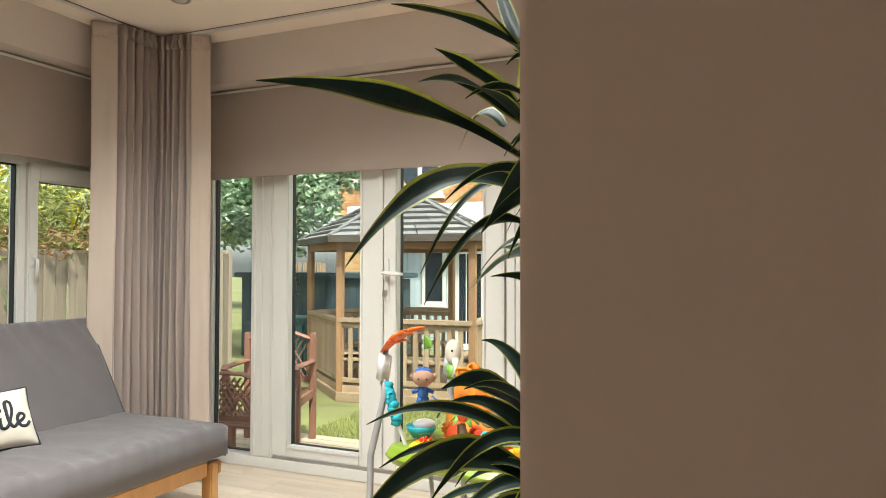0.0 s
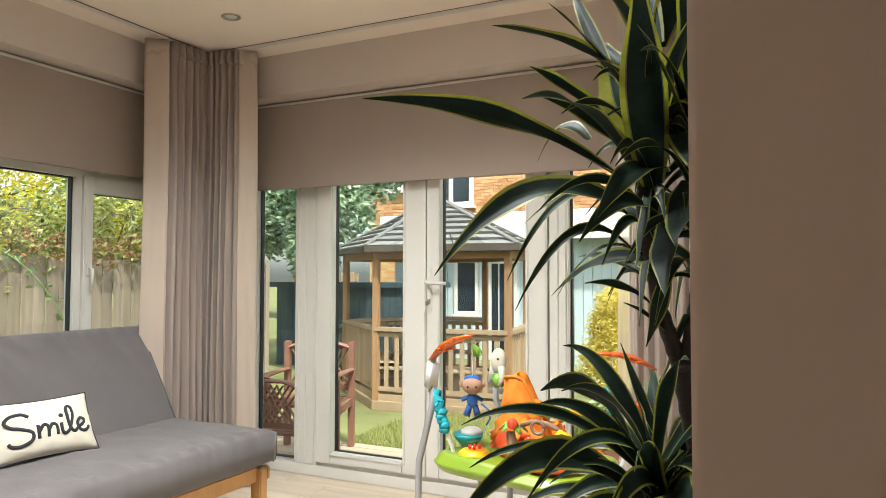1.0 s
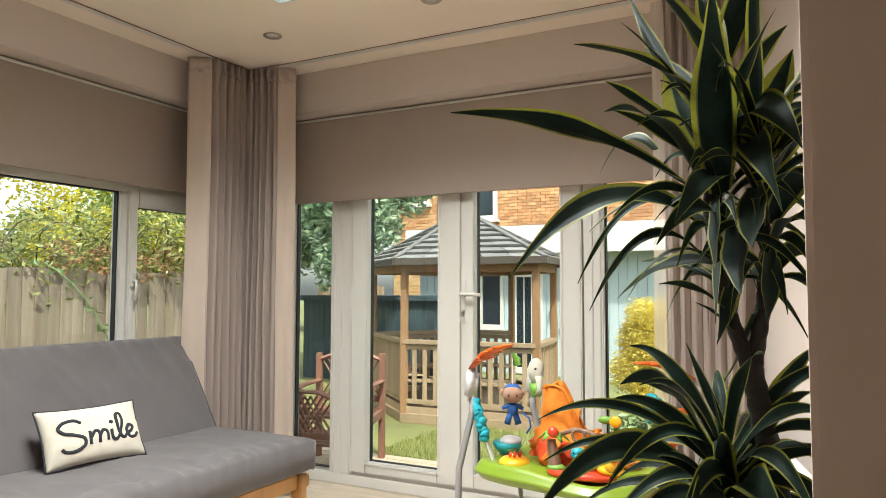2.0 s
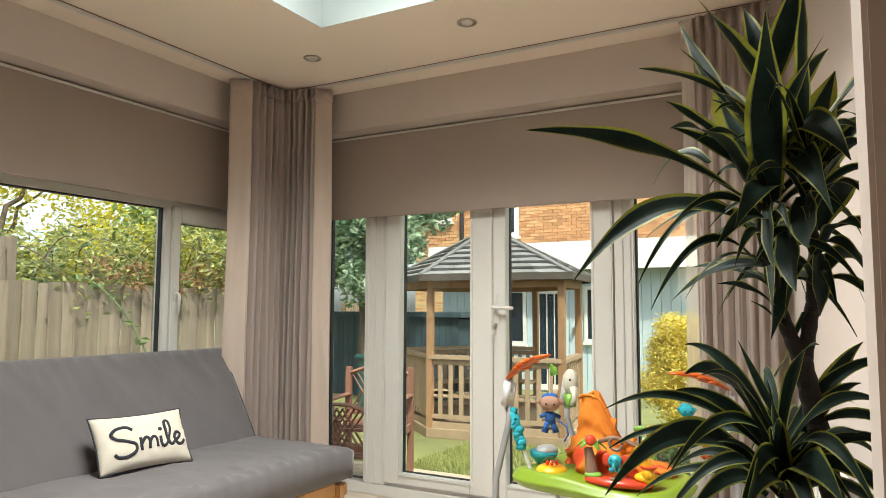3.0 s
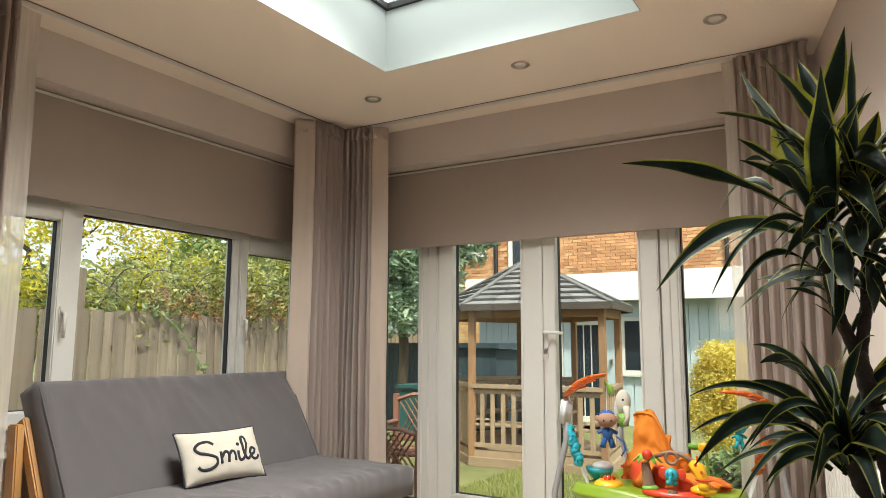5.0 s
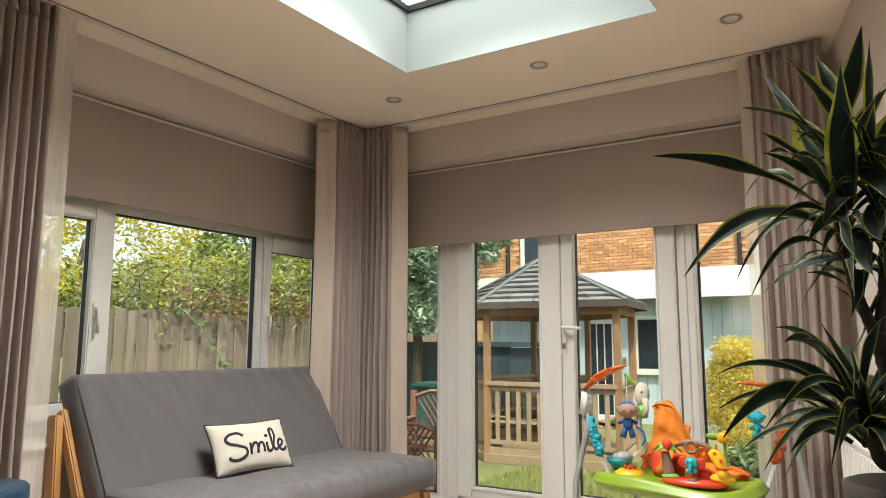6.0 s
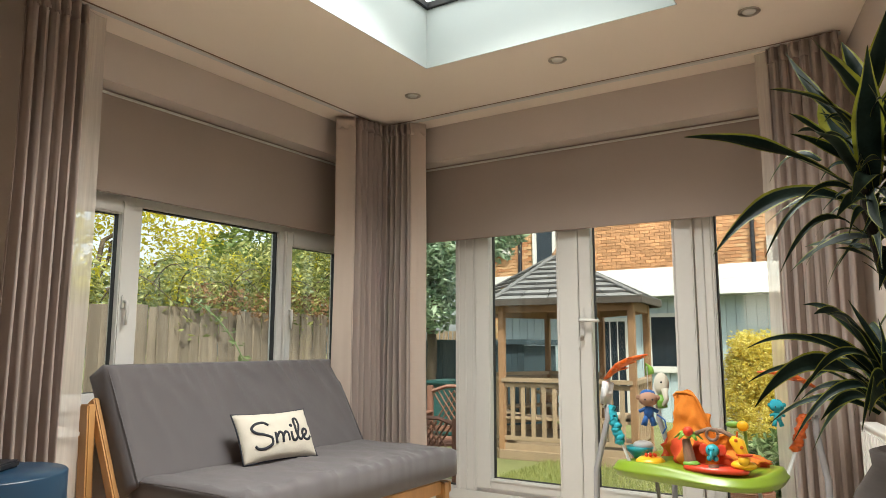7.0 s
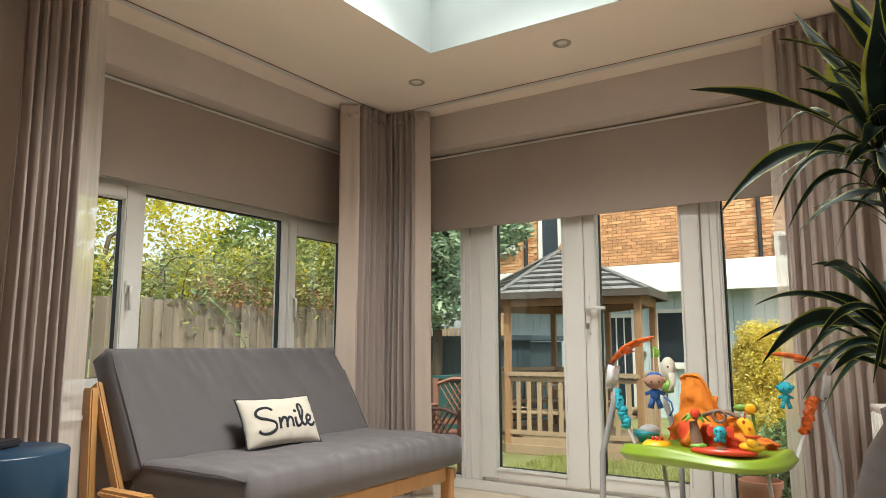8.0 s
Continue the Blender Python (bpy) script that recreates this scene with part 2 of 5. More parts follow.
L_IVY = leaf_mat("ivy_leaves", (0.13, 0.24, 0.14), (0.48, 0.58, 0.40), 0.35, 0.35)
L_HEDGE = leaf_mat("bramble_leaves", (0.10, 0.15, 0.05), (0.55, 0.54, 0.20), 0.45, 0.45)
L_DRY = leaf_mat("dry_bramble_heads", (0.20, 0.10, 0.05), (0.36, 0.20, 0.09), 0.8, 0.2)
L_YELLOW = leaf_mat("yellow_tree_and_sunlit_leaves", (0.50, 0.46, 0.035), (0.78, 0.68, 0.09), 0.5, 0.5)
L_TREE = leaf_mat("green_tree_leaves", (0.10, 0.17, 0.05), (0.30, 0.36, 0.10), 0.5, 0.4)
L_GOLD = leaf_mat("golden_conifer", (0.66, 0.54, 0.09), (0.90, 0.80, 0.30), 0.85, 0.5)
BRICK_REST = leaf_mat("brick_faces", (0.40, 0.17, 0.075), (0.60, 0.36, 0.19), 0.9, 0.0)
L_FERN = leaf_mat("pale_shrub_leaves", (0.10, 0.18, 0.06), (0.34, 0.42, 0.2), 0.5, 0.3)

# ---- building helpers ----


def part(name, bm, material, parent=None, label="", smooth=False):
    """Links a bmesh as one mesh object, under a thing or a part."""
    me = bpy.data.meshes.new(name)
    bm.to_mesh(me)
    bm.free()
    for m in material if isinstance(material, (list, tuple)) else [material]:
        me.materials.append(m)
    if smooth:
        for p in me.polygons:
            p.use_smooth = True
    ob = new(name, me)
    ob.parent = parent
    if label:
        ob["label"] = label
    return ob


def thing(name, at=(0, 0, 0), label="", category="", group="", kind=""):
    ob = new(name)
    ob.location = at
    ob.empty_display_size = 0.05
    return tagged(ob, label, category, group, kind)


def add_box(bm, x0, x1, y0, y1, z0, z1, m=None, bevel=0.0):
    r = bmesh.ops.create_cube(bm, size=1)
    t = Matrix.Translation(((x0 + x1) / 2, (y0 + y1) / 2, (z0 + z1) / 2)) @ Matrix.Diagonal((x1 - x0, y1 - y0, z1 - z0, 1))
    bmesh.ops.transform(bm, matrix=t, verts=r["verts"])
    if bevel:
        es = list({e for v in r["verts"] for e in v.link_edges})
        r = bmesh.ops.bevel(bm, geom=es, offset=bevel, segments=2, affect='EDGES')
    if m is not None:
        bmesh.ops.transform(bm, matrix=m, verts=r["verts"])
    return bm


def box(x0, x1, y0, y1, z0, z1, bevel=0.0, m=None):
    return add_box(bmesh.new(), x0, x1, y0, y1, z0, z1, m, bevel)


def tube(points, radius, sides=10, flat=1.0, caps=True):
    """A round bar along points; radius may be a list, flat squeezes it."""
    bm = bmesh.new()
    pts = [Vector(p) for p in points]
    rad = radius if isinstance(radius, (list, tuple)) else [radius] * len(pts)
    rings = []
    up = Vector((0, 0, 1))
    d0 = (pts[1] - pts[0]).normalized()
    side = d0.cross(up)
    if side.length < 1e-3:
        side = Vector((1, 0, 0))
    for i, p in enumerate(pts):
        d = (pts[min(i + 1, len(pts) - 1)] - pts[max(i - 1, 0)]).normalized()
        side = (side - d * side.dot(d)).normalized()
        other = d.cross(side)
        rings.append([bm.verts.new(p + rad[i] * (math.cos(a) * side + flat * math.sin(a) * other)) for a in [math.tau * k / sides for k in range(sides)]])
    for a, b in zip(rings, rings[1:]):
        for k in range(sides):
            bm.faces.new((a[k], a[(k + 1) % sides], b[(k + 1) % sides], b[k]))
    if caps:
        bm.faces.new(rings[0][::-1])
        bm.faces.new(rings[-1])
    bmesh.ops.recalc_face_normals(bm, faces=bm.faces)
    return bm


def lathe(profile, at=(0, 0, 0), sides=32, sx=1.0, sy=1.0):
    bm = bmesh.new()
    rings = [[bm.verts.new((at[0] + sx * r * math.cos(a), at[1] + sy * r * math.sin(a), at[2] + z)) for a in [math.tau * k / sides for k in range(sides)]] for r, z in profile]
    for a, b in zip(rings, rings[1:]):
        for k in range(sides):
            bm.faces.new((a[k], a[(k + 1) % sides], b[(k + 1) % sides], b[k]))
    if profile[0][0] > 1e-4:
        bm.faces.new(rings[0][::-1])
    if profile[-1][0] > 1e-4:
        bm.faces.new(rings[-1])
    bmesh.ops.remove_doubles(bm, verts=bm.verts, dist=1e-5)
    bmesh.ops.recalc_face_normals(bm, faces=bm.faces)
    return bm


def ball(at, rx, ry=None, rz=None, m=None, seg=16):
    bm = bmesh.new()
    r = bmesh.ops.create_uvsphere(bm, u_segments=seg, v_segments=max(8, seg * 2 // 3), radius=1)
    t = Matrix.Translation(at) @ (m or Matrix()) @ Matrix.Diagonal((rx, ry or rx, rz or rx, 1))
    bmesh.ops.transform(bm, matrix=t, verts=r["verts"])
    return bm


def prism(outline, z0, z1, bevel=0.0):
    """An upright block over a flat outline."""
    bm = bmesh.new()
    a = [bm.verts.new((x, y, z0)) for x, y in outline]
    b = [bm.verts.new((x, y, z1)) for x, y in outline]
    n = len(a)
    bm.faces.new(a[::-1])
    bm.faces.new(b)
    for k in range(n):
        bm.faces.new((a[k], a[(k + 1) % n], b[(k + 1) % n], b[k]))
    bmesh.ops.recalc_face_normals(bm, faces=bm.faces)
    if bevel:
        bmesh.ops.bevel(bm, geom=list(bm.edges), offset=bevel, segments=2, affect='EDGES')
    return bm


def bezier(p0, p1, p2, n):
    p0, p1, p2 = Vector(p0), Vector(p1), Vector(p2)
    return [(1 - t) ** 2 * p0 + 2 * t * (1 - t) * p1 + t * t * p2 for t in [k / n for k in range(n + 1)]]


def mesh_of(name, verts, faces, material, parent=None, smooth=False):
    me = bpy.data.meshes.new(name)
    me.from_pydata([tuple(v) for v in verts], [], faces)
    for m in material if isinstance(material, (list, tuple)) else [material]:
        me.materials.append(m)
    if smooth:
        me.polygons.foreach_set("use_smooth", [True] * len(me.polygons))
    me.update()
    ob = new(name, me)
    ob.parent = parent
    return ob


def structure(name, bm, material, label, category, parent=None):
    return tagged(part(name, bm, material, parent), label, category, kind="structure")

# ---- the room ----
CZ = 2.413          # ceiling
WX, WY = -3.13, 3.12  # inner faces of the window wall and the garden wall

bm = box(WX - 0.32, -2.98, WY, WY + 0.33, 0, CZ)
add_box(bm, -2.98, -0.40, WY, WY + 0.33, 2.175, CZ)
add_box(bm, -0.40, 0.5, WY, WY + 0.33, 0, CZ)
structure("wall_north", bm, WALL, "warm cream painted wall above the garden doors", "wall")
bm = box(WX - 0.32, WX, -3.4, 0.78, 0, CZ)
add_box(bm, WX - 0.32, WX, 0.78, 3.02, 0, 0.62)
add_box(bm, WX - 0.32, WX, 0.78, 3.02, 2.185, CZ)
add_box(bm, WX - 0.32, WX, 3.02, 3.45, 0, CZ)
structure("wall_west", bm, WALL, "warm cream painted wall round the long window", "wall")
structure("wall_east", prism([(-0.27, 3.12), (0.30, 0.50), (0.45, 0.50), (-0.12, 3.12)], 0, CZ), WALL, "plain cream painted side wall behind the plant", "wall")
# stub of the wall between the two rooms, with the wide opening beside it
bm = box(-0.0835, 2.4, 0.345, 0.515, 0, CZ, 0.004)
structure("wall_between", bm, WALL, "beige painted wall end beside the wide opening", "wall")
structure("wall_between_lintel", box(WX, -0.0845, 0.345, 0.515, 2.25, CZ), WALL, "painted lintel over the wide opening", "wall")
# the window opening here is added out of view, for the rear fill lamp
bm = box(WX - 0.3, -2.0, -3.6, -3.4, 0, CZ)
add_box(bm, -1.2, 2.6, -3.6, -3.4, 0, CZ)
add_box(bm, -2.0, -1.2, -3.6, -3.4, 0, 1.2)
add_box(bm, -2.0, -1.2, -3.6, -3.4, 1.9, CZ)
structure("wall_south", bm, WALL, "plain painted rear wall of the adjoining room", "wall")
structure("wall_far_east", box(2.4, 2.6, -3.6, 0.515, 0, CZ), WALL, "plain painted wall of the rear room", "wall")

# ceilings: the roof light's opening is left free
bm = box(WX, 0.6, 2.2665, WY, CZ, CZ + 0.3)
add_box(bm, WX, -2.1395, 0.345, 2.2665, CZ, CZ + 0.3)
add_box(bm, -0.8455, 0.6, 0.345, 2.2665, CZ, CZ + 0.3)
add_box(bm, -2.1395, -0.8455, 0.345, 0.6155, CZ, CZ + 0.3)
structure("ceiling", bm, CEIL, "smooth cream painted ceiling with a roof light opening", "ceiling")
structure("ceiling_rear", box(WX, 2.6, -3.6, 0.345, CZ, CZ + 0.3), CEIL, "plain cream ceiling of the rear room", "ceiling")
shaft = thing("roof_light_shaft", (0, 0, 0), "pale painted shaft below the roof light", "skylight", kind="structure")
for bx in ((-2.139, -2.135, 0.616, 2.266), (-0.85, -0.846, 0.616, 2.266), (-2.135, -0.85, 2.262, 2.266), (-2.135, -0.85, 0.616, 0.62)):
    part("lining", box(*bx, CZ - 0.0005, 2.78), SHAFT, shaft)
roof_light = thing("roof_light", (-1.49, 1.44, 2.78), "flat roof light with a thin dark frame", "skylight", kind="structure")
bm = box(-0.68, 0.68, -0.86, 0.86, 0.03, 0.05)
part("pane", bm, SKYPANE, roof_light, "bright glazing against a white sky")
bm = box(-0.642, -0.622, -0.82, 0.822, -0.045, -0.015)
add_box(bm, 0.619, 0.639, -0.82, 0.822, -0.045, -0.015)
add_box(bm, -0.622, 0.619, 0.802, 0.82, -0.045, -0.015)
add_box(bm, -0.622, 0.619, -0.818, -0.80, -0.045, -0.015)
part("frame", bm, GASKET, roof_light, "thin dark frame")

# floor slab; its planks are laid further down
structure("floor", box(WX - 0.3, 2.6, -3.6, 3.45, -0.30, -0.012), LAMINATE, "pale oak laminate floor", "floor")
structure("baseboard", box(WX, WX + 0.016, 0.52, 3.1, 0, 0.11, 0.004), UPVC, "white painted skirting board", "baseboard")

# ---- garden doors ----
FY0, FY1 = 3.325, 3.40   # frame depth
doors = thing("door_1", (0, 0, 0), "white plastic french doors with sidelights", "door", kind="structure")
bm = box(-2.98, -2.91, FY0, FY1, 0.0, 2.174, 0.004)
part("jamb", bm, UPVC, doors)
part("jamb", box(-0.47, -0.40, FY0, FY1, 0.0, 2.174, 0.004), UPVC, doors)
part("head", box(-2.91, -0.47, FY0, FY1, 2.12, 2.174, 0.004), UPVC, doors)
part("threshold", box(-2.91, -0.47, FY0 - 0.01, FY1 + 0.02, 0.0, 0.062, 0.004), UPVC, doors)
part("mullion", box(-2.622, -2.465, FY0, FY1, 0.062, 2.12, 0.005), UPVC, doors)
part("mullion", box(-1.068, -0.966, FY0, FY1, 0.062, 2.12, 0.005), UPVC, doors)
for x in (-2.60, -2.55, -2.49):
    part("bead", box(x, x + 0.012, FY0 - 0.008, FY0 + 0.004, 0.062, 2.12, 0.003), UPVC, doors)
for x in (-1.03, -0.99):
    part("bead", box(x, x + 0.01, FY0 - 0.008, FY0 + 0.004, 0.062, 2.12, 0.003), UPVC, doors)


def pane_with_gasket(parent, plane, a0, a1, z0, z1, along):
    """A pane with its dark gasket; along is the axis it runs on."""
    def bx(u0, u1, d0, d1, w0, w1):
        return box(u0, u1, plane + d0, plane + d1, w0, w1) if along == "x" else box(plane + d0, plane + d1, u0, u1, w0, w1)
    g = 0.007
    pane = part("pane", bx(a0, a1, -0.003, 0.003, z0, z1), GLASS, parent)
    pane.visible_shadow = False
    for u0, u1, w0, w1 in ((a0, a0 + g, z0, z1), (a1 - g, a1, z0, z1), (a0 + g, a1 - g, z0, z0 + g), (a0 + g, a1 - g, z1 - g, z1)):
        part("gasket", bx(u0, u1, -0.014, 0.014, w0, w1), GASKET, parent, "black rubber gasket")


def leaf(name, x0, x1, gx0, gx1, z0, z1, gz0, gz1, parent):
    y0, y1 = FY0 - 0.018, FY1 - 0.02
    lf = thing(name, (0, 0, 0))
    lf.parent = parent
    part("stile", box(x0, gx0, y0, y1, z0, z1, 0.006), UPVC, lf)
    part("stile", box(gx1, x1, y0, y1, z0, z1, 0.006), UPVC, lf)
    part("rail", box(gx0, gx1, y0, y1, z0, gz0, 0.006), UPVC, lf)
    part("rail", box(gx0, gx1, y0, y1, gz1, z1, 0.006), UPVC, lf)
    for bx in ((gx0 - 0.016, gx0 - 0.002, gz0 - 0.016, gz1), (gx1 + 0.002, gx1 + 0.016, gz0 - 0.016, gz1), (gx0 - 0.002, gx1 + 0.002, gz0 - 0.016, gz0 - 0.002)):
        part("bead", box(bx[0], bx[1], y0 - 0.007, y0 + 0.004, bx[2], bx[3], 0.003), UPVC, lf)
    pane_with_gasket(lf, 3.365, gx0 - 0.004, gx1 + 0.004, gz0 - 0.004, gz1 + 0.004, "x")
    return lf


leaf("leaf", -2.458, -1.752, -2.352, -1.885, 0.085, 2.10, 0.148, 2.0, doors)
leaf2 = leaf("leaf", -1.744, -1.074, -1.664, -1.186, 0.085, 2.10, 0.165, 2.0, doors)
part("meeting_bead", box(-1.775, -1.742, FY0 - 0.03, FY0 - 0.016, 0.09, 2.1, 0.004), UPVC, doors)
pane_with_gasket(doors, 3.365, -2.905, -2.622, 0.075, 2.118, "x")
pane_with_gasket(doors, 3.365, -0.966, -0.475, 0.075, 2.118, "x")
bm = box(-1.732, -1.704, FY0 - 0.030, FY0 - 0.0185, 0.965, 1.195, 0.005)
plate = part("handle_plate", bm, UPVC, leaf2, "white lever handle with key")
bm = tube([(-1.718, FY0 - 0.03, 1.118), (-1.718, FY0 - 0.07, 1.118), (-1.70, FY0 - 0.078, 1.118), (-1.60, FY0 - 0.078, 1.112)], [0.011, 0.011, 0.011, 0.009], 10)
part("lever", bm, UPVC, plate, smooth=True)
bm = box(-1.727, -1.711, FY0 - 0.044, FY0 - 0.030, 1.0, 1.03, 0.003)
add_box(bm, -1.721, -1.717, FY0 - 0.075, FY0 - 0.044, 0.995, 1.018)
part("lock_and_key", bm, CHROME, plate, "steel lock with a key in it")
bm = tube([(-1.719, FY0 - 0.07, 0.999), (-1.722, FY0 - 0.072, 0.97), (-1.733, FY0 - 0.07, 0.945)], 0.004, 6)
part("key_tag", bm, UPVC, plate)

# ---- long window ----
FX0, FX1 = -3.40, -3.325
win = thing("window_1", (0, 0, 0), "white plastic window with two side casements", "window", kind="structure")
part("window_frame", box(FX0, FX1, 0.80, 3.0, 0.62, 0.69, 0.004), UPVC, win)
part("window_frame", box(FX0, FX1, 0.80, 3.0, 1.665, 1.745, 0.004), UPVC, win)
part("window_frame", box(FX0, FX1, 0.80, 0.86, 0.69, 1.665, 0.004), UPVC, win)
part("window_frame", box(FX0, FX1, 2.985, 3.0, 0.69, 1.665, 0.002), UPVC, win)
part("mullion", box(FX0, FX1, 1.405, 1.462, 0.69, 1.665, 0.004), UPVC, win)
part("mullion", box(FX0, FX1, 2.402, 2.442, 0.69, 1.665, 0.004), UPVC, win)
part("head_panel", box(FX0 + 0.02, FX1 - 0.01, 0.80, 3.0, 1.745, 2.184), UPVC, win)
part("window_sill", box(WX - 0.2, WX + 0.03, 0.74, 3.04, 0.585, 0.619, 0.008), UPVC, win)
pane_with_gasket(win, -3.362, 1.462, 2.402, 0.69, 1.665, "y")


def casement(y0, y1, gy0, gy1, gz0, gz1, hy):
    ca = thing("casement", (0, 0, 0))
    ca.parent = win
    x0, x1 = FX0 + 0.015, FX1 + 0.02
    part("stile", box(x0, x1, y0, gy0, 0.675, 1.68, 0.006), UPVC, ca)
    part("stile", box(x0, x1, gy1, y1, 0.675, 1.68, 0.006), UPVC, ca)
    part("rail", box(x0, x1, gy0, gy1, 0.675, gz0, 0.006), UPVC, ca)
    part("rail", box(x0, x1, gy0, gy1, gz1, 1.68, 0.006), UPVC, ca)
    pane_with_gasket(ca, -3.355, gy0 - 0.004, gy1 + 0.004, gz0 - 0.004, gz1 + 0.004, "y")
    bm = box(x1, x1 + 0.014, hy - 0.013, hy + 0.013, 1.15, 1.215, 0.004)
    h = part("handle_base", bm, UPVC, ca, "white window handle")
    part("handle_lever", tube([(x1 + 0.014, hy, 1.185), (x1 + 0.034, hy, 1.182), (x1 + 0.036, hy, 1.15), (x1 + 0.03, hy, 1.07)], [0.009, 0.009, 0.009, 0.007], 8), UPVC, h, smooth=True)


casement(0.85, 1.404, 0.91, 1.343, 0.752, 1.612, 1.372)
casement(2.443, 2.985, 2.498, 2.928, 0.752, 1.587, 2.468)

# ---- roller blinds ----


def blind(name, a0, a1, plane, z0, z1, along, label):
    th = thing(name, (0, 0, 0), label, "blind", "roller blinds")
    def bx(u0, u1, d0, d1, w0, w1, bev=0.0):
        return box(u0, u1, plane + d0, plane + d1, w0, w1, bev) if along == "x" else box(plane - d1, plane - d0, u0, u1, w0, w1, bev)
    part("fabric", bx(a0, a1, 0, 0.003, z0, z1), BLIND, th)
    part("bottom_bar", bx(a0, a1, -0.006, 0.009, z0 - 0.018, z0 + 0.004, 0.004), BLIND, th)
    part("head_rail", bx(a0, a1, -0.012, -0.002, z1 - 0.022, z1 - 0.010, 0.003), UPVC, th, "thin white rail")
    part("cassette", bx(a0, a1, 0.004, 0.07, z1 - 0.055, z1 - 0.002, 0.004), UPVC, th)


blind("roller_blind", -2.955, -0.43, 3.245, 1.675, 2.173, "x", "taupe roller blind drawn halfway over the garden doors")
blind("roller_blind", 0.80, 3.0, -3.245, 1.708, 2.183, "y", "taupe roller blind drawn halfway over the window")

# ---- curtain tracks, curtains ----
track = thing("curtain_track", (0, 0, 0), "white ceiling curtain track round the corner", "curtain track")
for nm, bx in (("rail", (-2.93, -0.28, 2.925, 2.95, CZ - 0.014, CZ - 0.001)), ("rail", (-2.955, -2.93, 0.56, 2.95, CZ - 0.014, CZ - 0.001))):
    part(nm, box(*bx, 0.002), UPVC, track)
for bx in ((-2.925, -0.28, 2.921, 2.9245, CZ - 0.004, CZ - 0.001), (-2.9295, -2.926, 0.56, 2.920, CZ - 0.006, CZ - 0.001)):
    part("groove", box(*bx), P_BROWN, track, "dark slot of the track")


def smooth_line(pts, n):
    """Resamples a polyline evenly into n points."""
    pts = [Vector((*p, 0)) for p in pts]
    seg = [(b - a).length for a, b in zip(pts, pts[1:])]
    total, out = sum(seg), []
    for k in range(n):
        d = total * k / (n - 1)
        i = 0
        while i < len(seg) - 1 and d > seg[i]:
            d -= seg[i]
            i += 1
        out.append(pts[i].lerp(pts[i + 1], min(1, d / seg[i])))
    return out


def cloth(line, pleats, depth, z0, z1, seed, flare=0.0, rows=26, taper=1.0):
    """Pleated cloth hung along a line in plan: one sheet, thickened later."""
    rnd = random.Random(seed)
    n = max(8, int(pleats * 14)) if pleats else 12
    base = smooth_line(line, n)
    ph = [rnd.uniform(-0.5, 0.5) for _ in range(n)]
    verts, faces = [], []
    for r in range(rows + 1):
        v = r / rows
        z = z1 + (z0 - z1) * v
        for k, p in enumerate(base):
            d = (base[min(k + 1, n - 1)] - base[max(k - 1, 0)]).normalized()
            nr = Vector((-d.y, d.x, 0))
            u = k / (n - 1)
            w = math.sin(math.tau * pleats * u + 0.35 * math.sin(5 * u + 2.2 * v + seed)) if pleats else 0.2 * math.sin(3 * u + 4 * v + seed)
            amp = depth * (0.75 + 0.35 * v) * (1 + 0.25 * math.sin(9 * u + seed))
            soft = noise.noise(Vector((u * 4, v * 2.5, seed * 3.1))) * 0.012 * v
            q = p + nr * (w * amp + soft) + d * (flare * (u - 0.5) * v * v + 0.004 * math.sin(7 * v + 3 * ph[k]))
            verts.append((q.x, q.y, z))
    for r in range(rows):
        for k in range(n - 1):
            a = r * n + k
            faces.append((a, a + 1, a + n + 1, a + n))
    return verts, faces


def curtain(label, pieces, z0=0.015, z1=CZ - 0.02):
    th = thing("curtain", (0, 0, 0), label, "curtain", "curtains")
    for nm, line, pleats, depth, material, seed, flare in pieces:
        v, f = cloth(line, pleats, depth, z0, z1, seed, flare)
        ob = mesh_of(nm, v, f, material, th, True)
        if material is not SHEER:
            s = ob.modifiers.new("thick", 'SOLIDIFY')
            s.thickness = 0.002
        hv, hf = cloth(line, pleats, depth, z1 - 0.075, z1 + 0.004, seed, 0, 2)
        if material is not SHEER:
            hd = mesh_of("heading_tape", [(x, y, z) for x, y, z in hv], hf, material, th, True)
            s = hd.modifiers.new("thick", 'SOLIDIFY')
            s.thickness, s.offset = 0.006, 0


curtain("beige pleated curtain drawn back to the corner by the window",
        [("leading_edge", [(-3.02, 2.56), (-2.925, 2.635)], 0, 0.012, CURTAIN_LIT, 1, 0.02),
         ("pleats", [(-2.925, 2.635), (-2.905, 2.86)], 5, 0.03, CURTAIN, 2, 0.03)])
curtain("beige pleated curtain drawn back to the corner by the garden doors",
        [("pleats", [(-2.90, 2.868), (-2.87, 2.90), (-2.71, 2.925)], 5, 0.03, CURTAIN, 3, 0.03),
         ("leading_edge", [(-2.71, 2.925), (-2.635, 2.99)], 0, 0.012, CURTAIN_LIT, 4, 0.04)])
curtain("beige pleated curtain drawn to the side wall, sheer at its edge",
        [("sheer_edge", [(-0.655, 2.965), (-0.56, 2.93)], 0, 0.01, SHEER, 5, 0.0),
         ("pleats", [(-0.60, 2.93), (-0.29, 2.885)], 7, 0.013, CURTAIN, 6, 0.0)])
curtain("beige pleated curtain beside the window, paler where window light shows through",
        [("pleats", [(-2.95, 0.66), (-2.94, 0.90)], 6, 0.024, CURTAIN, 7, 0.0),
         # same cloth, made paler and see-through here to imitate window light behind it
         ("sheer_edge", [(-2.94, 0.89), (-2.975, 1.0)], 0.6, 0.012, SHEER, 8, 0.0)])

# ---- recessed ceiling lamps ----


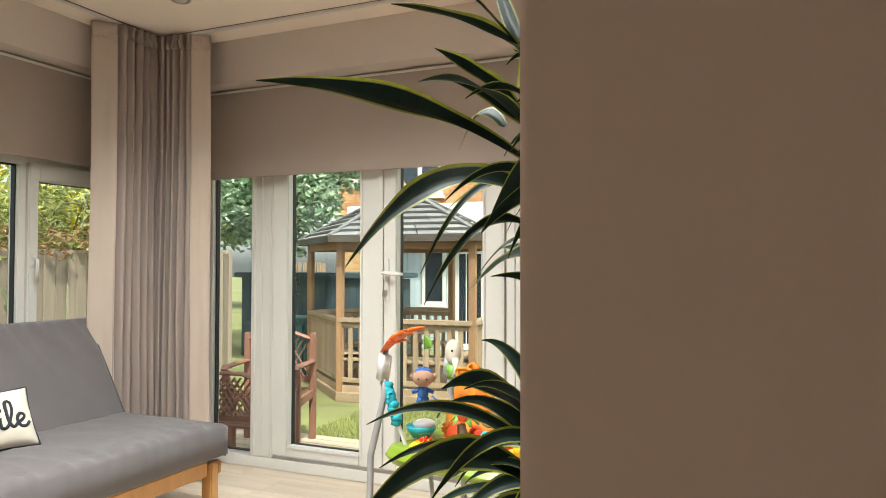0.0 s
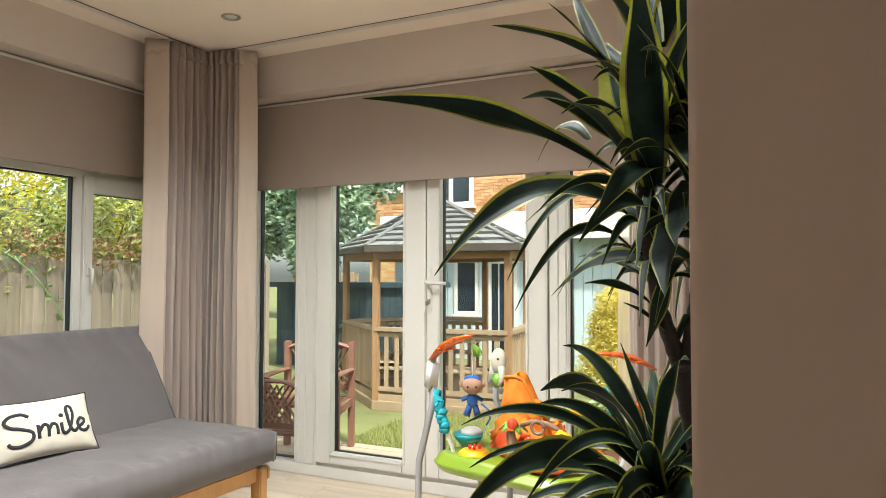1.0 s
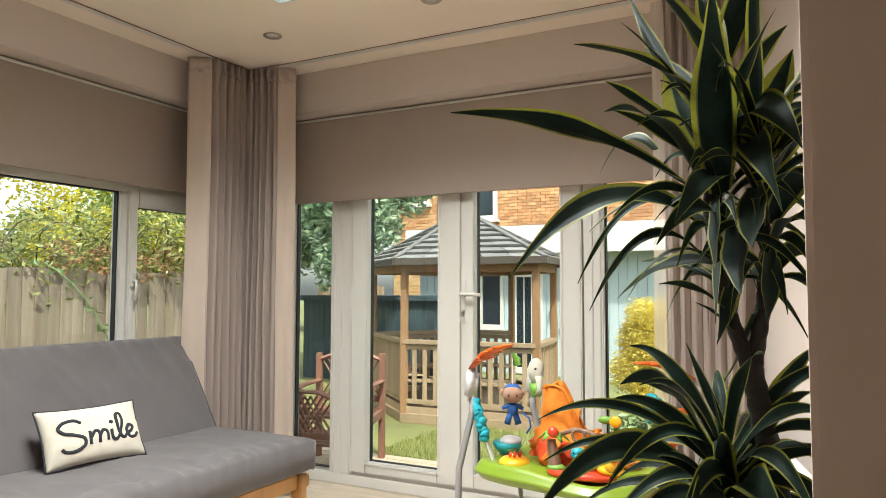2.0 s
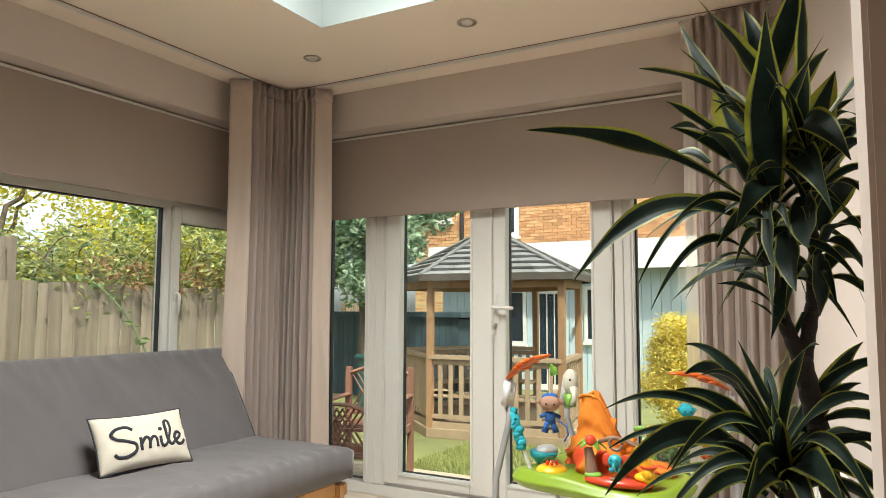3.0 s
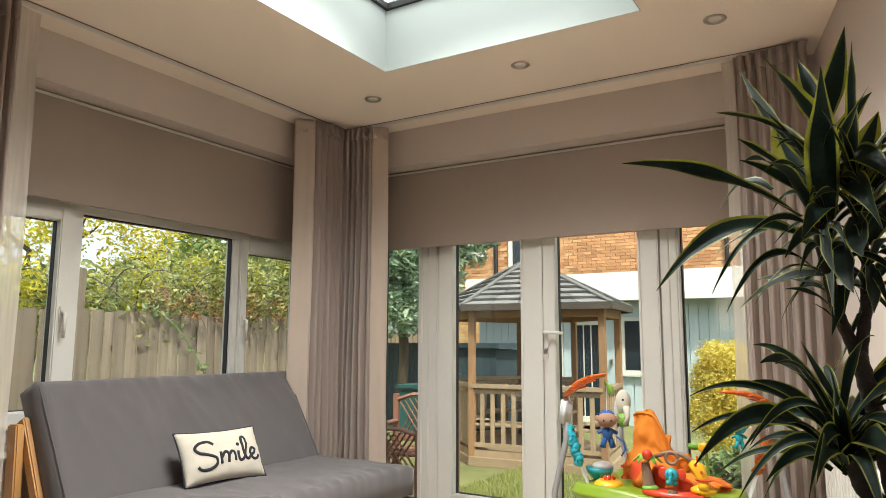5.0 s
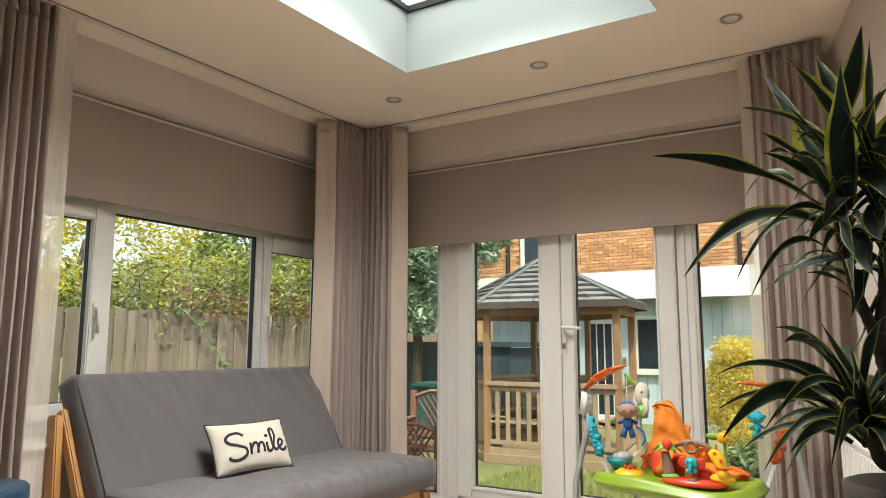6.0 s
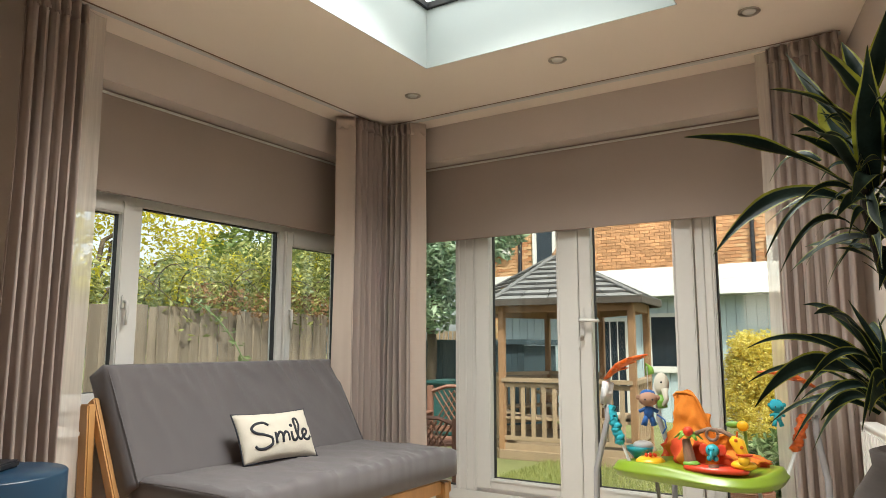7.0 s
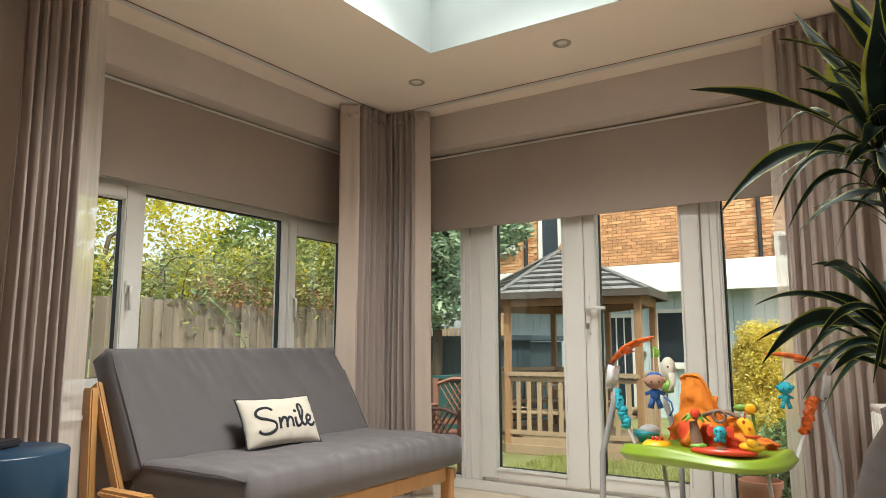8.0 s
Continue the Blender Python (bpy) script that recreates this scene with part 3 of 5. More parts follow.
def downlight(x, y):
    th = thing("ceiling_light", (x, y, CZ), "small round recessed ceiling light with a steel rim, off", "ceiling light", "recessed ceiling lights")
    part("rim", lathe([(0.046, 0.0), (0.047, -0.004), (0.043, -0.007), (0.031, -0.004), (0.030, 0.0)]), CHROME, th, smooth=True)
    part("lens", lathe([(0.0, -0.003), (0.026, -0.0045), (0.030, -0.001)]), LENS, th, "frosted lens", smooth=True)


for x, y in ((-2.43, 2.553), (-1.512, 2.53), (-0.60, 2.50)):
    downlight(x, y)

# ---- futon sofa ----
futon = thing("futon_sofa", (0, 0, 0), "grey cotton futon sofa on a beech frame", "sofa")


def mattress(name, c0, c1, up, width0, width1, thick, parent, material, seed, label=""):
    """A soft slab from edge c0 to edge c1 (x, z), across y, thickened along up, with rounded sides and slight creases."""
    bm = bmesh.new()
    nu, nv = 90, 26
    a, b, u = Vector((c0[0], 0, c0[1])), Vector((c1[0], 0, c1[1])), Vector((up[0], 0, up[1])).normalized()
    rows = {}
    def put(i, j, top):
        fu, fv = i / nu, j / nv
        y = width0 + (width1 - width0) * fu
        p = a.lerp(b, fv)
        ex = min(fu, 1 - fu) * (width1 - width0) / 0.028
        ey = min(fv, 1 - fv) * (b - a).length / 0.028
        r = min(1.0, ex) * min(1.0, ey)
        rnd = math.sqrt(max(0.0, 1 - (1 - min(1, ex)) ** 2)) * math.sqrt(max(0.0, 1 - (1 - min(1, ey)) ** 2))
        crease = 0.007 * noise.noise(Vector((fu * 9, fv * 3, seed))) + 0.013 * (1 - abs(noise.noise(Vector((fu * 17 + 2.5 * fv, fv * 2.2, seed + 5))))) ** 5 * (0.25 + 1.6 * fv * fv)
        h = thick * (0.90 + 0.10 * rnd) + crease * r if top else thick * 0.08 * (1 - rnd)
        q = p + u * h + Vector((0, y, 0))
        return bm.verts.new(q)
    for top in (0, 1):
        for j in range(nv + 1):
            for i in range(nu + 1):
                rows[top, i, j] = put(i, j, top)
    for top in (0, 1):
        for j in range(nv):
            for i in range(nu):
                f = [rows[top, i, j], rows[top, i + 1, j], rows[top, i + 1, j + 1], rows[top, i, j + 1]]
                bm.faces.new(f if top else f[::-1])
    rim = [(i, 0) for i in range(nu)] + [(nu, j) for j in range(nv)] + [(i, nv) for i in range(nu, 0, -1)] + [(0, j) for j in range(nv, 0, -1)]
    for (i, j), (k, l) in zip(rim, rim[1:] + rim[:1]):
        bm.faces.new((rows[0, i, j], rows[0, k, l], rows[1, k, l], rows[1, i, j]))
    bmesh.ops.recalc_face_normals(bm, faces=bm.faces)
    return part(name, bm, material, parent, label, smooth=True)


FY_A, FY_B = 1.145, 2.60
seat = mattress("seat_mattress", (-2.86, 0.285), (-2.165, 0.285), (0.02, 1), FY_A + 0.02, FY_B, 0.15, futon, FUTON, 3.3)
back = mattress("back_mattress", (-2.895, 0.345), (-3.176, 0.83), (0.87, 0.49), FY_A, FY_B, 0.135, futon, FUTON, 7.7)
for y in (FY_A + 0.012, FY_B - 0.012):
    part("piping", tube([(-2.80, y + 0.004, 0.424), (-2.55, y + 0.004, 0.430), (-2.30, y + 0.004, 0.428), (-2.17, y + 0.004, 0.420)], 0.004, 6), FUTON_SIDE, seat)
    part("piping", tube([(-2.80, y + 0.004, 0.292), (-2.17, y + 0.004, 0.292)], 0.004, 6), FUTON_SIDE, seat)
    part("piping", tube([(-2.785, y, 0.42), (-2.91, y, 0.64), (-3.045, y, 0.868), (-3.09, y, 0.872)], 0.004, 6), FUTON_SIDE, back)


def plank(name, pts, w, y0, y1, label=""):
    """A board with the plan of a thick line in the x-z plane, between y0 and y1."""
    (x0, z0), (x1, z1) = pts
    d = Vector((x1 - x0, 0, z1 - z0))
    n = Vector((-d.z, 0, d.x)).normalized() * w / 2
    bm = bmesh.new()
    c = [Vector((x0, 0, z0)) - n, Vector((x1, 0, z1)) - n, Vector((x1, 0, z1)) + n, Vector((x0, 0, z0)) + n]
    a = [bm.verts.new(p + Vector((0, y0, 0))) for p in c]
    b = [bm.verts.new(p + Vector((0, y1, 0))) for p in c]
    bm.faces.new(a)
    bm.faces.new(b[::-1])
    for k in range(4):
        bm.faces.new((a[k], b[k], b[(k + 1) % 4], a[(k + 1) % 4]))
    bmesh.ops.recalc_face_normals(bm, faces=bm.faces)
    bmesh.ops.bevel(bm, geom=list(bm.edges), offset=0.006, segments=2, affect='EDGES')
    return part(name, bm, BEECH, futon, label)


for y in (FY_A + 0.02, FY_B - 0.07):
    out = -0.085 if y < 2 else 0.03
    plank("back_post", [(-3.05, 0.0), (-3.085, 0.725)], 0.07, y + out, y + out + 0.035)
    plank("back_rail", [(-2.84, 0.20), (-3.10, 0.74)], 0.055, y + out + 0.037, y + out + 0.064)
    plank("front_leg", [(-2.225, 0.0), (-2.225, 0.265)], 0.06, y, y + 0.05)
    plank("side_rail", [(-3.05, 0.235), (-2.20, 0.235)], 0.06, y + 0.05, y + 0.075)
part("front_rail", box(-2.245, -2.215, FY_A + 0.07, FY_B - 0.07, 0.205, 0.275, 0.005), BEECH, futon)
part("rear_rail", box(-3.03, -3.0, FY_A + 0.07, FY_B - 0.07, 0.20, 0.265, 0.005), BEECH, futon)
part("arm_slat", box(-2.92, -2.62, 1.05, 1.12, 0.30, 0.335, 0.012), BEECH, futon)
for k in range(9):
    y = FY_A + 0.12 + k * 0.15
    part("slat", box(-3.0, -2.24, y, y + 0.06, 0.262, 0.284, 0.003), BEECH, futon)

# ---- cushion with writing ----
pw, ph_ = 0.205, 0.125
ax = Vector((0.165, 0.986, 0)).normalized()
ay = Vector((-0.50, 0.0, 0.86))
az = ax.cross(ay).normalized()
ay = az.cross(ax)
pm = Matrix.Translation((-2.685, 1.80, 0.545)) @ Matrix((ax, ay, az)).transposed().to_4x4()
cushion = thing("cushion", (0, 0, 0), "cream canvas lumbar cushion with black piping and lettering", "cushion")
cushion.matrix_world = pm


def pillow_height(u, v):
    e = (1 - abs(u) ** 2.6) * (1 - abs(v) ** 2.2)
    return 0.060 * max(0.0, e) ** 0.55 + 0.006 * noise.noise(Vector((u * 3.5, v * 3.5, 1.7))) + 0.0035 * (1 - abs(noise.noise(Vector((u * 3 + 2 * v, v * 2.5 - u, 4.2))))) ** 5


def pillow_xy(u, v):
    return pw * u * (1 - 0.05 * (1 - v * v) * abs(u)), ph_ * v * (1 - 0.09 * (1 - u * u) * abs(v))


bm = bmesh.new()
g = {}
NU, NV = 32, 22
for s in (1, -1):
    for i in range(NU + 1):
        for j in range(NV + 1):
            u, v = 2 * i / NU - 1, 2 * j / NV - 1
            x, y = pillow_xy(u, v)
            g[s, i, j] = bm.verts.new((x, y, s * (pillow_height(u, v) if 0 < i < NU and 0 < j < NV else 0.0)))
    for i in range(NU):
        for j in range(NV):
            f = [g[s, i, j], g[s, i + 1, j], g[s, i + 1, j + 1], g[s, i, j + 1]]
            bm.faces.new(f if s > 0 else f[::-1])
bmesh.ops.remove_doubles(bm, verts=bm.verts, dist=1e-5)
part("cover", bm, CANVAS, cushion, smooth=True)
edge = [(2 * i / 16 - 1, -1) for i in range(16)] + [(1, 2 * j / 10 - 1) for j in range(10)] + [(1 - 2 * i / 16, 1) for i in range(16)] + [(-1, 1 - 2 * j / 10) for j in range(11)]
part("piping", tube([(*pillow_xy(u, v), 0) for u, v in edge], 0.004, 6), INK, cushion, "black piping", smooth=True)


def stroke(points):
    """A soft line through points, in parts of the word's width and height, laid on the cover."""
    ps = [Vector((x, y, 0)) for x, y in points]
    ps = [ps[0] * 2 - ps[1]] + ps + [ps[-1] * 2 - ps[-2]]
    out = []
    for a, b, c, d in zip(ps, ps[1:], ps[2:], ps[3:]):
        for k in range(6):
            t = k / 6
            out.append(0.5 * (2 * b + (c - a) * t + (2 * a - 5 * b + 4 * c - d) * t * t + (3 * b - a - 3 * c + d) * t ** 3))
    out.append(ps[-2])
    line = []
    for p in out:
        x, y = -0.150 + 0.315 * p.x, -0.066 + 0.125 * p.y
        y += 0.04 * (x - 0.04)
        line.append((x, y, pillow_height(max(-1, min(1, x / pw)), max(-1, min(1, y / ph_))) + 0.001))
    return tube(line, 0.0066, 8, 0.45)


for points in (
        [(0.28, 0.84), (0.19, 0.97), (0.07, 0.95), (0.01, 0.80), (0.06, 0.62), (0.18, 0.49), (0.29, 0.34), (0.28, 0.12), (0.17, 0.0), (0.06, 0.03), (0.01, 0.14)],
        [(0.36, 0.52), (0.36, 0.10)],
        [(0.36, 0.30), (0.42, 0.48), (0.47, 0.42), (0.47, 0.10)],
        [(0.47, 0.30), (0.53, 0.47), (0.58, 0.40), (0.58, 0.12)],
        [(0.64, 0.45), (0.64, 0.18), (0.68, 0.11), (0.73, 0.20), (0.79, 0.52), (0.81, 0.86), (0.77, 0.98), (0.73, 0.82), (0.74, 0.32), (0.79, 0.12), (0.85, 0.22), (0.93, 0.34), (0.95, 0.46), (0.90, 0.52), (0.85, 0.36), (0.88, 0.12), (0.95, 0.10), (1.0, 0.22)]):
    part("lettering", stroke(points), INK, cushion, "dark embroidered lettering reading Smile", smooth=True)
part("letter_dot", ball((0.054, 0.02, pillow_height(0.054 / pw, 0.02 / ph_)), 0.009, 0.009, 0.004), INK, cushion, smooth=True)

# ---- round side table ----
table = thing("side_table", (-2.60, 0.50, 0.035), "dark blue lacquered round drum side table", "table")
part("drum", lathe([(0.0, 0.26), (0.218, 0.26), (0.225, 0.266), (0.225, 0.535), (0.221, 0.54), (0.0, 0.54)], sides=96), BLUE_LAC, table, smooth=True)
for k in range(3):
    a = math.tau * k / 3 + 0.4
    part("leg", tube([(0.17 * math.cos(a), 0.17 * math.sin(a), 0.265), (0.19 * math.cos(a), 0.19 * math.sin(a), -0.035)], 0.016, 10), BLUE_LAC, table)
bm = box(-0.15, 0.13, -0.09, 0.09, 0, 0.024, 0.006, pose(-2.70, 0.47, 0.576, 0, 0, 35))
tagged(part("tablet_case", bm, BLACK), "black flat tablet case lying on the blue table", "case")

# ---- dracaena in a tall planter ----
plant = thing("dracaena_plant", (-0.10, 0.87, 0), "variegated dracaena with yellow-edged leaves in a grey planter", "plant")
part("planter", lathe([(0.0, 0.0), (0.15, 0.0), (0.165, 0.02), (0.185, 0.25), (0.195, 0.45), (0.18, 0.60), (0.145, 0.715), (0.115, 0.765), (0.118, 0.79), (0.105, 0.795), (0.10, 0.765)], sides=40), URN, plant, "tall grey stone planter", smooth=True)
part("soil", lathe([(0.0, 0.765), (0.10, 0.762)], sides=24), SOIL, plant)


def cane(points, r0, r1):
    pts = []
    for a, b in zip(points, points[1:]):
        pts += [Vector(a).lerp(Vector(b), k / 8) for k in range(8)]
    pts.append(Vector(points[-1]))
    n = len(pts)
    rad = [(r0 + (r1 - r0) * k / n) * (1 + 0.12 * (k % 2)) for k in range(n)]
    return tube(pts, rad, 12)


# the plant's own axes: relative to its base
def rel(x, y, z):
    return (x + 0.10, y - 0.87, z)


part("trunk", cane([rel(-0.10, 0.86, 0.74), rel(-0.116, 0.856, 0.861), rel(-0.133, 0.855, 0.963), rel(-0.148, 0.855, 1.047)], 0.0150, 0.0125), STEM, plant, smooth=True)
part("cane", cane([rel(-0.147, 0.855, 1.035), rel(-0.173, 0.853, 1.112), rel(-0.192, 0.852, 1.235), rel(-0.187, 0.855, 1.36)], 0.0098, 0.007), STEM, plant, smooth=True)
part("cane", cane([rel(-0.145, 0.857, 1.035), rel(-0.131, 0.858, 1.12), rel(-0.126, 0.858, 1.188), rel(-0.137, 0.86, 1.31)], 0.0098, 0.007), STEM, plant, smooth=True)
part("cane", cane([rel(-0.112, 0.858, 0.80), rel(-0.155, 0.855, 0.83), rel(-0.178, 0.855, 0.90)], 0.013, 0.010), STEM, plant, smooth=True)


def strap_leaf(base, tip, arch, width, curl, seed, rim=0.70):
    """One strap-shaped leaf: arched rib, folded blade, pale margin and a light line inside it."""
    base, tip = Vector(base), Vector(tip)
    mid = base.lerp(tip, 0.5) + Vector((0, 0, arch))
    n = 16
    rib = bezier(base, mid, tip, n)
    rnd = random.Random(seed)
    bm = bmesh.new()
    rows = []
    cols = (-1.0, -rim, -rim + 0.06, -0.30, 0.0, 0.30, rim - 0.06, rim, 1.0)
    flat = Vector((tip.x - base.x, tip.y - base.y, 0))
    if flat.length < 0.02:
        flat = Vector((-1, -0.3, 0))
    for k, p in enumerate(rib):
        t = k / n
        d = (rib[min(k + 1, n)] - rib[max(k - 1, 0)]).normalized()
        side = d.cross(Vector((0, 0, 1)))
        side = side.normalized() if side.length > 0.15 else Vector((flat.y, -flat.x, 0)).normalized()
        if side.dot(Vector((flat.y, -flat.x, 0))) < 0:
            side = -side
        ang = curl * (0.35 + 0.65 * t) + (-1.05 if flat.x > 0 else 1.05) * (0.4 + 0.6 * t)
        up = side.cross(d).normalized()
        side = math.cos(ang) * side + math.sin(ang) * up
        up = side.cross(d).normalized()
        w = 1.0 * width * (0.5 + 0.5 * math.sin(min(1.0, t / 0.45) * math.pi / 2)) * max(0.0, 1 - max(0.0, (t - 0.38) / 0.62) ** 1.5)
        w = max(w, 0.0006)
        fold = 0.42 * (1 - 0.55 * t)
        wave = 0.10 * math.sin(14 * t + seed) + 0.25 * math.sin(2.6 * t + 2.1 * seed)
        rows.append([bm.verts.new(p + side * (w * c) + up * (w * (abs(c) * fold + c * wave))) for c in cols])
    lay = (1, 2, 0, 0, 0, 0, 2, 1)
    for a, b in zip(rows, rows[1:]):
        for j in range(len(cols) - 1):
            f = bm.faces.new((a[j], a[j + 1], b[j + 1], b[j]))
            f.material_index = lay[j]
    return bm


def leaf_ob(base, tip, arch, width, curl, seed, rim=0.72):
    part("leaf", strap_leaf(rel(*base), rel(*tip), arch, width, curl, seed, rim), [LEAF_DARK, LEAF_EDGE, LEAF_LINE], plant, smooth=True)


# each leaf: its tip x, y, z, its foot x, z, its arch, half width, and how far the dark middle reaches
CROWN = [
    (-0.457, 0.63, 1.349, -0.218, 1.272, 0.051, 0.022, 0.80), (-0.314, 0.66, 1.419, -0.184, 1.373, 0.036, 0.020, 0.70), (-0.253, 0.74, 1.531, -0.180, 1.427, 0.008, 0.022, 0.62),
    (-0.314, 0.95, 1.590, -0.228, 1.407, -0.012, 0.011, 0.80), (-0.211, 0.92, 1.579, -0.172, 1.435, 0.008, 0.017, 0.70), (-0.132, 0.92, 1.624, -0.172, 1.435, -0.008, 0.020, 0.80),
    (-0.166, 0.68, 1.472, -0.176, 1.260, 0.000, 0.028, 0.78), (-0.262, 0.98, 1.491, -0.199, 1.325, 0.000, 0.031, 0.45), (-0.091, 0.92, 1.459, -0.140, 1.305, 0.008, 0.026, 0.50),
    (-0.293, 0.72, 1.389, -0.210, 1.312, 0.020, 0.019, 0.72), (-0.274, 0.64, 1.331, -0.201, 1.276, 0.067, 0.025, 0.90), (-0.365, 0.97, 1.321, -0.261, 1.327, 0.067, 0.012, 0.80),
]
DROOP = [
    (-0.452, 0.80, 1.152, -0.214, 1.234, 0.122, 0.024, 0.78), (-0.371, 0.92, 1.223, -0.214, 1.241, 0.055, 0.015, 0.72), (-0.365, 0.84, 1.145, -0.212, 1.227, 0.130, 0.010, 0.80),
    (-0.332, 0.78, 1.110, -0.201, 1.180, 0.119, 0.009, 0.85), (-0.332, 0.93, 1.124, -0.185, 1.171, 0.043, 0.016, 0.78), (-0.310, 1.00, 1.181, -0.194, 1.154, 0.020, 0.010, 0.80),
    (-0.239, 0.75, 1.144, -0.173, 1.110, 0.024, 0.008, 0.85), (-0.202, 0.78, 1.122, -0.167, 1.085, 0.008, 0.007, 0.90), (-0.166, 0.66, 1.160, -0.184, 1.265, -0.020, 0.013, 0.85),
    (-0.194, 0.95, 1.003, -0.139, 1.108, -0.024, 0.013, 0.80), (-0.232, 0.70, 1.188, -0.176, 1.225, 0.059, 0.015, 0.85), (-0.206, 0.66, 1.206, -0.170, 1.277, 0.051, 0.018, 0.90),
]
SIDE = [
    (-0.064, 0.95, 1.395, -0.127, 1.298, 0.016, 0.019, 0.70), (-0.067, 0.80, 1.325, -0.122, 1.256, 0.047, 0.021, 0.85), (-0.064, 0.95, 1.296, -0.120, 1.222, 0.040, 0.019, 0.75),
    (-0.072, 0.78, 1.211, -0.118, 1.187, 0.047, 0.017, 0.85), (-0.069, 0.90, 1.172, -0.120, 1.154, 0.051, 0.013, 0.85), (-0.102, 0.76, 1.110, -0.123, 1.171, 0.043, 0.008, 0.85),
    (-0.130, 0.66, 1.180, -0.136, 1.266, -0.012, 0.019, 0.90), (-0.103, 0.68, 1.217, -0.148, 1.320, 0.059, 0.021, 0.88), (-0.083, 0.70, 1.284, -0.154, 1.347, 0.071, 0.023, 0.85),
    (-0.145, 0.70, 1.132, -0.161, 1.224, -0.012, 0.017, 0.90), (-0.122, 0.72, 1.103, -0.122, 1.188, -0.008, 0.013, 0.90), (-0.181, 0.80, 1.071, -0.165, 1.155, 0.000, 0.011, 0.85),
]
ROSETTE = [
    (-0.275, 0.70, 1.029, -0.189, 0.910, 0.091, 0.021, 0.88), (-0.391, 0.75, 0.972, -0.193, 0.910, 0.091, 0.011, 0.80), (-0.401, 0.80, 0.908, -0.206, 0.880, 0.087, 0.011, 0.80),
    (-0.373, 0.68, 0.872, -0.191, 0.873, 0.146, 0.021, 0.85), (-0.382, 0.88, 0.824, -0.196, 0.856, 0.079, 0.010, 0.80), (-0.234, 0.92, 1.063, -0.176, 0.948, 0.000, 0.007, 0.85),
    (-0.185, 0.76, 1.024, -0.175, 0.891, 0.012, 0.021, 0.75), (-0.071, 0.95, 1.065, -0.147, 0.946, 0.028, 0.013, 0.70), (-0.079, 0.85, 1.015, -0.155, 0.921, 0.040, 0.013, 0.80),
    (-0.083, 0.80, 0.958, -0.164, 0.896, 0.040, 0.013, 0.80), (-0.104, 0.66, 0.897, -0.169, 0.879, 0.071, 0.023, 0.80), (-0.276, 0.70, 0.854, -0.188, 0.861, 0.067, 0.015, 0.80),
    (-0.205, 0.64, 0.869, -0.180, 0.870, 0.079, 0.019, 0.85),
]
for k, (x, y, z, fx, fz, arch, w, rim) in enumerate(CROWN + DROOP + SIDE + ROSETTE):
    leaf_ob((fx, 0.85 + 0.01 * ((k * 7) % 3 - 1), fz), (x, y, z), arch, w, 0.22 * math.sin(k * 2.4), k, rim)
# shorter leaves crowded along the two canes, the lower ones hanging
for k in range(52):
    a = k * 2.39996
    up = (k % 26) / 26
    ln = 0.16 + 0.05 * math.sin(k * 1.7)
    cx = -0.180 if k < 26 else -0.131
    h = 1.135 + 0.19 * up
    leaf_ob((cx, 0.855, h), (cx + 0.62 * ln * math.cos(a), 0.855 + ln * math.sin(a), h - 0.06 + 0.14 * up), 0.085, 0.0085, 0.5 * math.sin(k * 1.3), k + 90, 0.80)
for k in range(14):
    a = k * 2.39996 + 1.1
    cx = -0.180 if k % 2 else -0.131
    leaf_ob((cx, 0.855, 1.27 + 0.006 * k), (cx + 0.13 * math.cos(a), 0.855 + 0.17 * math.sin(a), 1.36 + 0.012 * k), 0.03, 0.015, 0.4 * math.sin(k * 1.9), k + 200, 0.74)
for k in range(14):
    a = k * 2.39996 + 0.2
    leaf_ob((-0.170, 0.85, 0.86 + 0.004 * k), (-0.170 + 0.17 * math.cos(a), 0.85 + 0.20 * math.sin(a), 0.76 + 0.012 * k), 0.12, 0.012, 0.4 * math.sin(k), k + 230, 0.80)
for k in range(16):
    a = k * 2.39996 + 0.5
    leaf_ob((-0.178, 0.85, 0.85 + 0.005 * k), (-0.178 + 0.15 * math.cos(a), 0.85 + 0.16 * math.sin(a), 0.86 + 0.014 * k), 0.08, 0.011, 0.3 * math.sin(k), k + 150, 0.86)

# ---- radiator on the side wall ----
rad_ = thing("radiator", (0, 0, 0), "white ribbed panel radiator on the side wall", "radiator")
rad_.matrix_world = pose(-0.155, 2.30, -0.06, 0, 0, 12.3)
part("panel", box(-0.055, -0.045, -0.45, 0.45, 0.14, 0.72, 0.003), RADIATOR, rad_)
for k in range(18):
    y = -0.43 + k * 0.05
    part("rib", box(-0.066, -0.054, y, y + 0.03, 0.16, 0.70, 0.005), RADIATOR, rad_)
part("top_grille", box(-0.066, -0.004, -0.45, 0.45, 0.715, 0.728, 0.002), RADIATOR, rad_)
part("bracket", box(-0.047, -0.0, -0.3, -0.26, 0.2, 0.66), RADIATOR, rad_)
part("bracket", box(-0.047, -0.0, 0.26, 0.3, 0.2, 0.66), RADIATOR, rad_)
part("pipe", tube([(-0.03, 0.42, 0.16), (-0.03, 0.42, 0.06)], 0.008, 8), CHROME, rad_)

# ---- baby bouncer ----
JX, JY = -0.89, 2.50
bouncer = thing("baby_bouncer", (0, 0, 0), "lime green baby bouncer with orange seat and hanging toys", "baby bouncer")


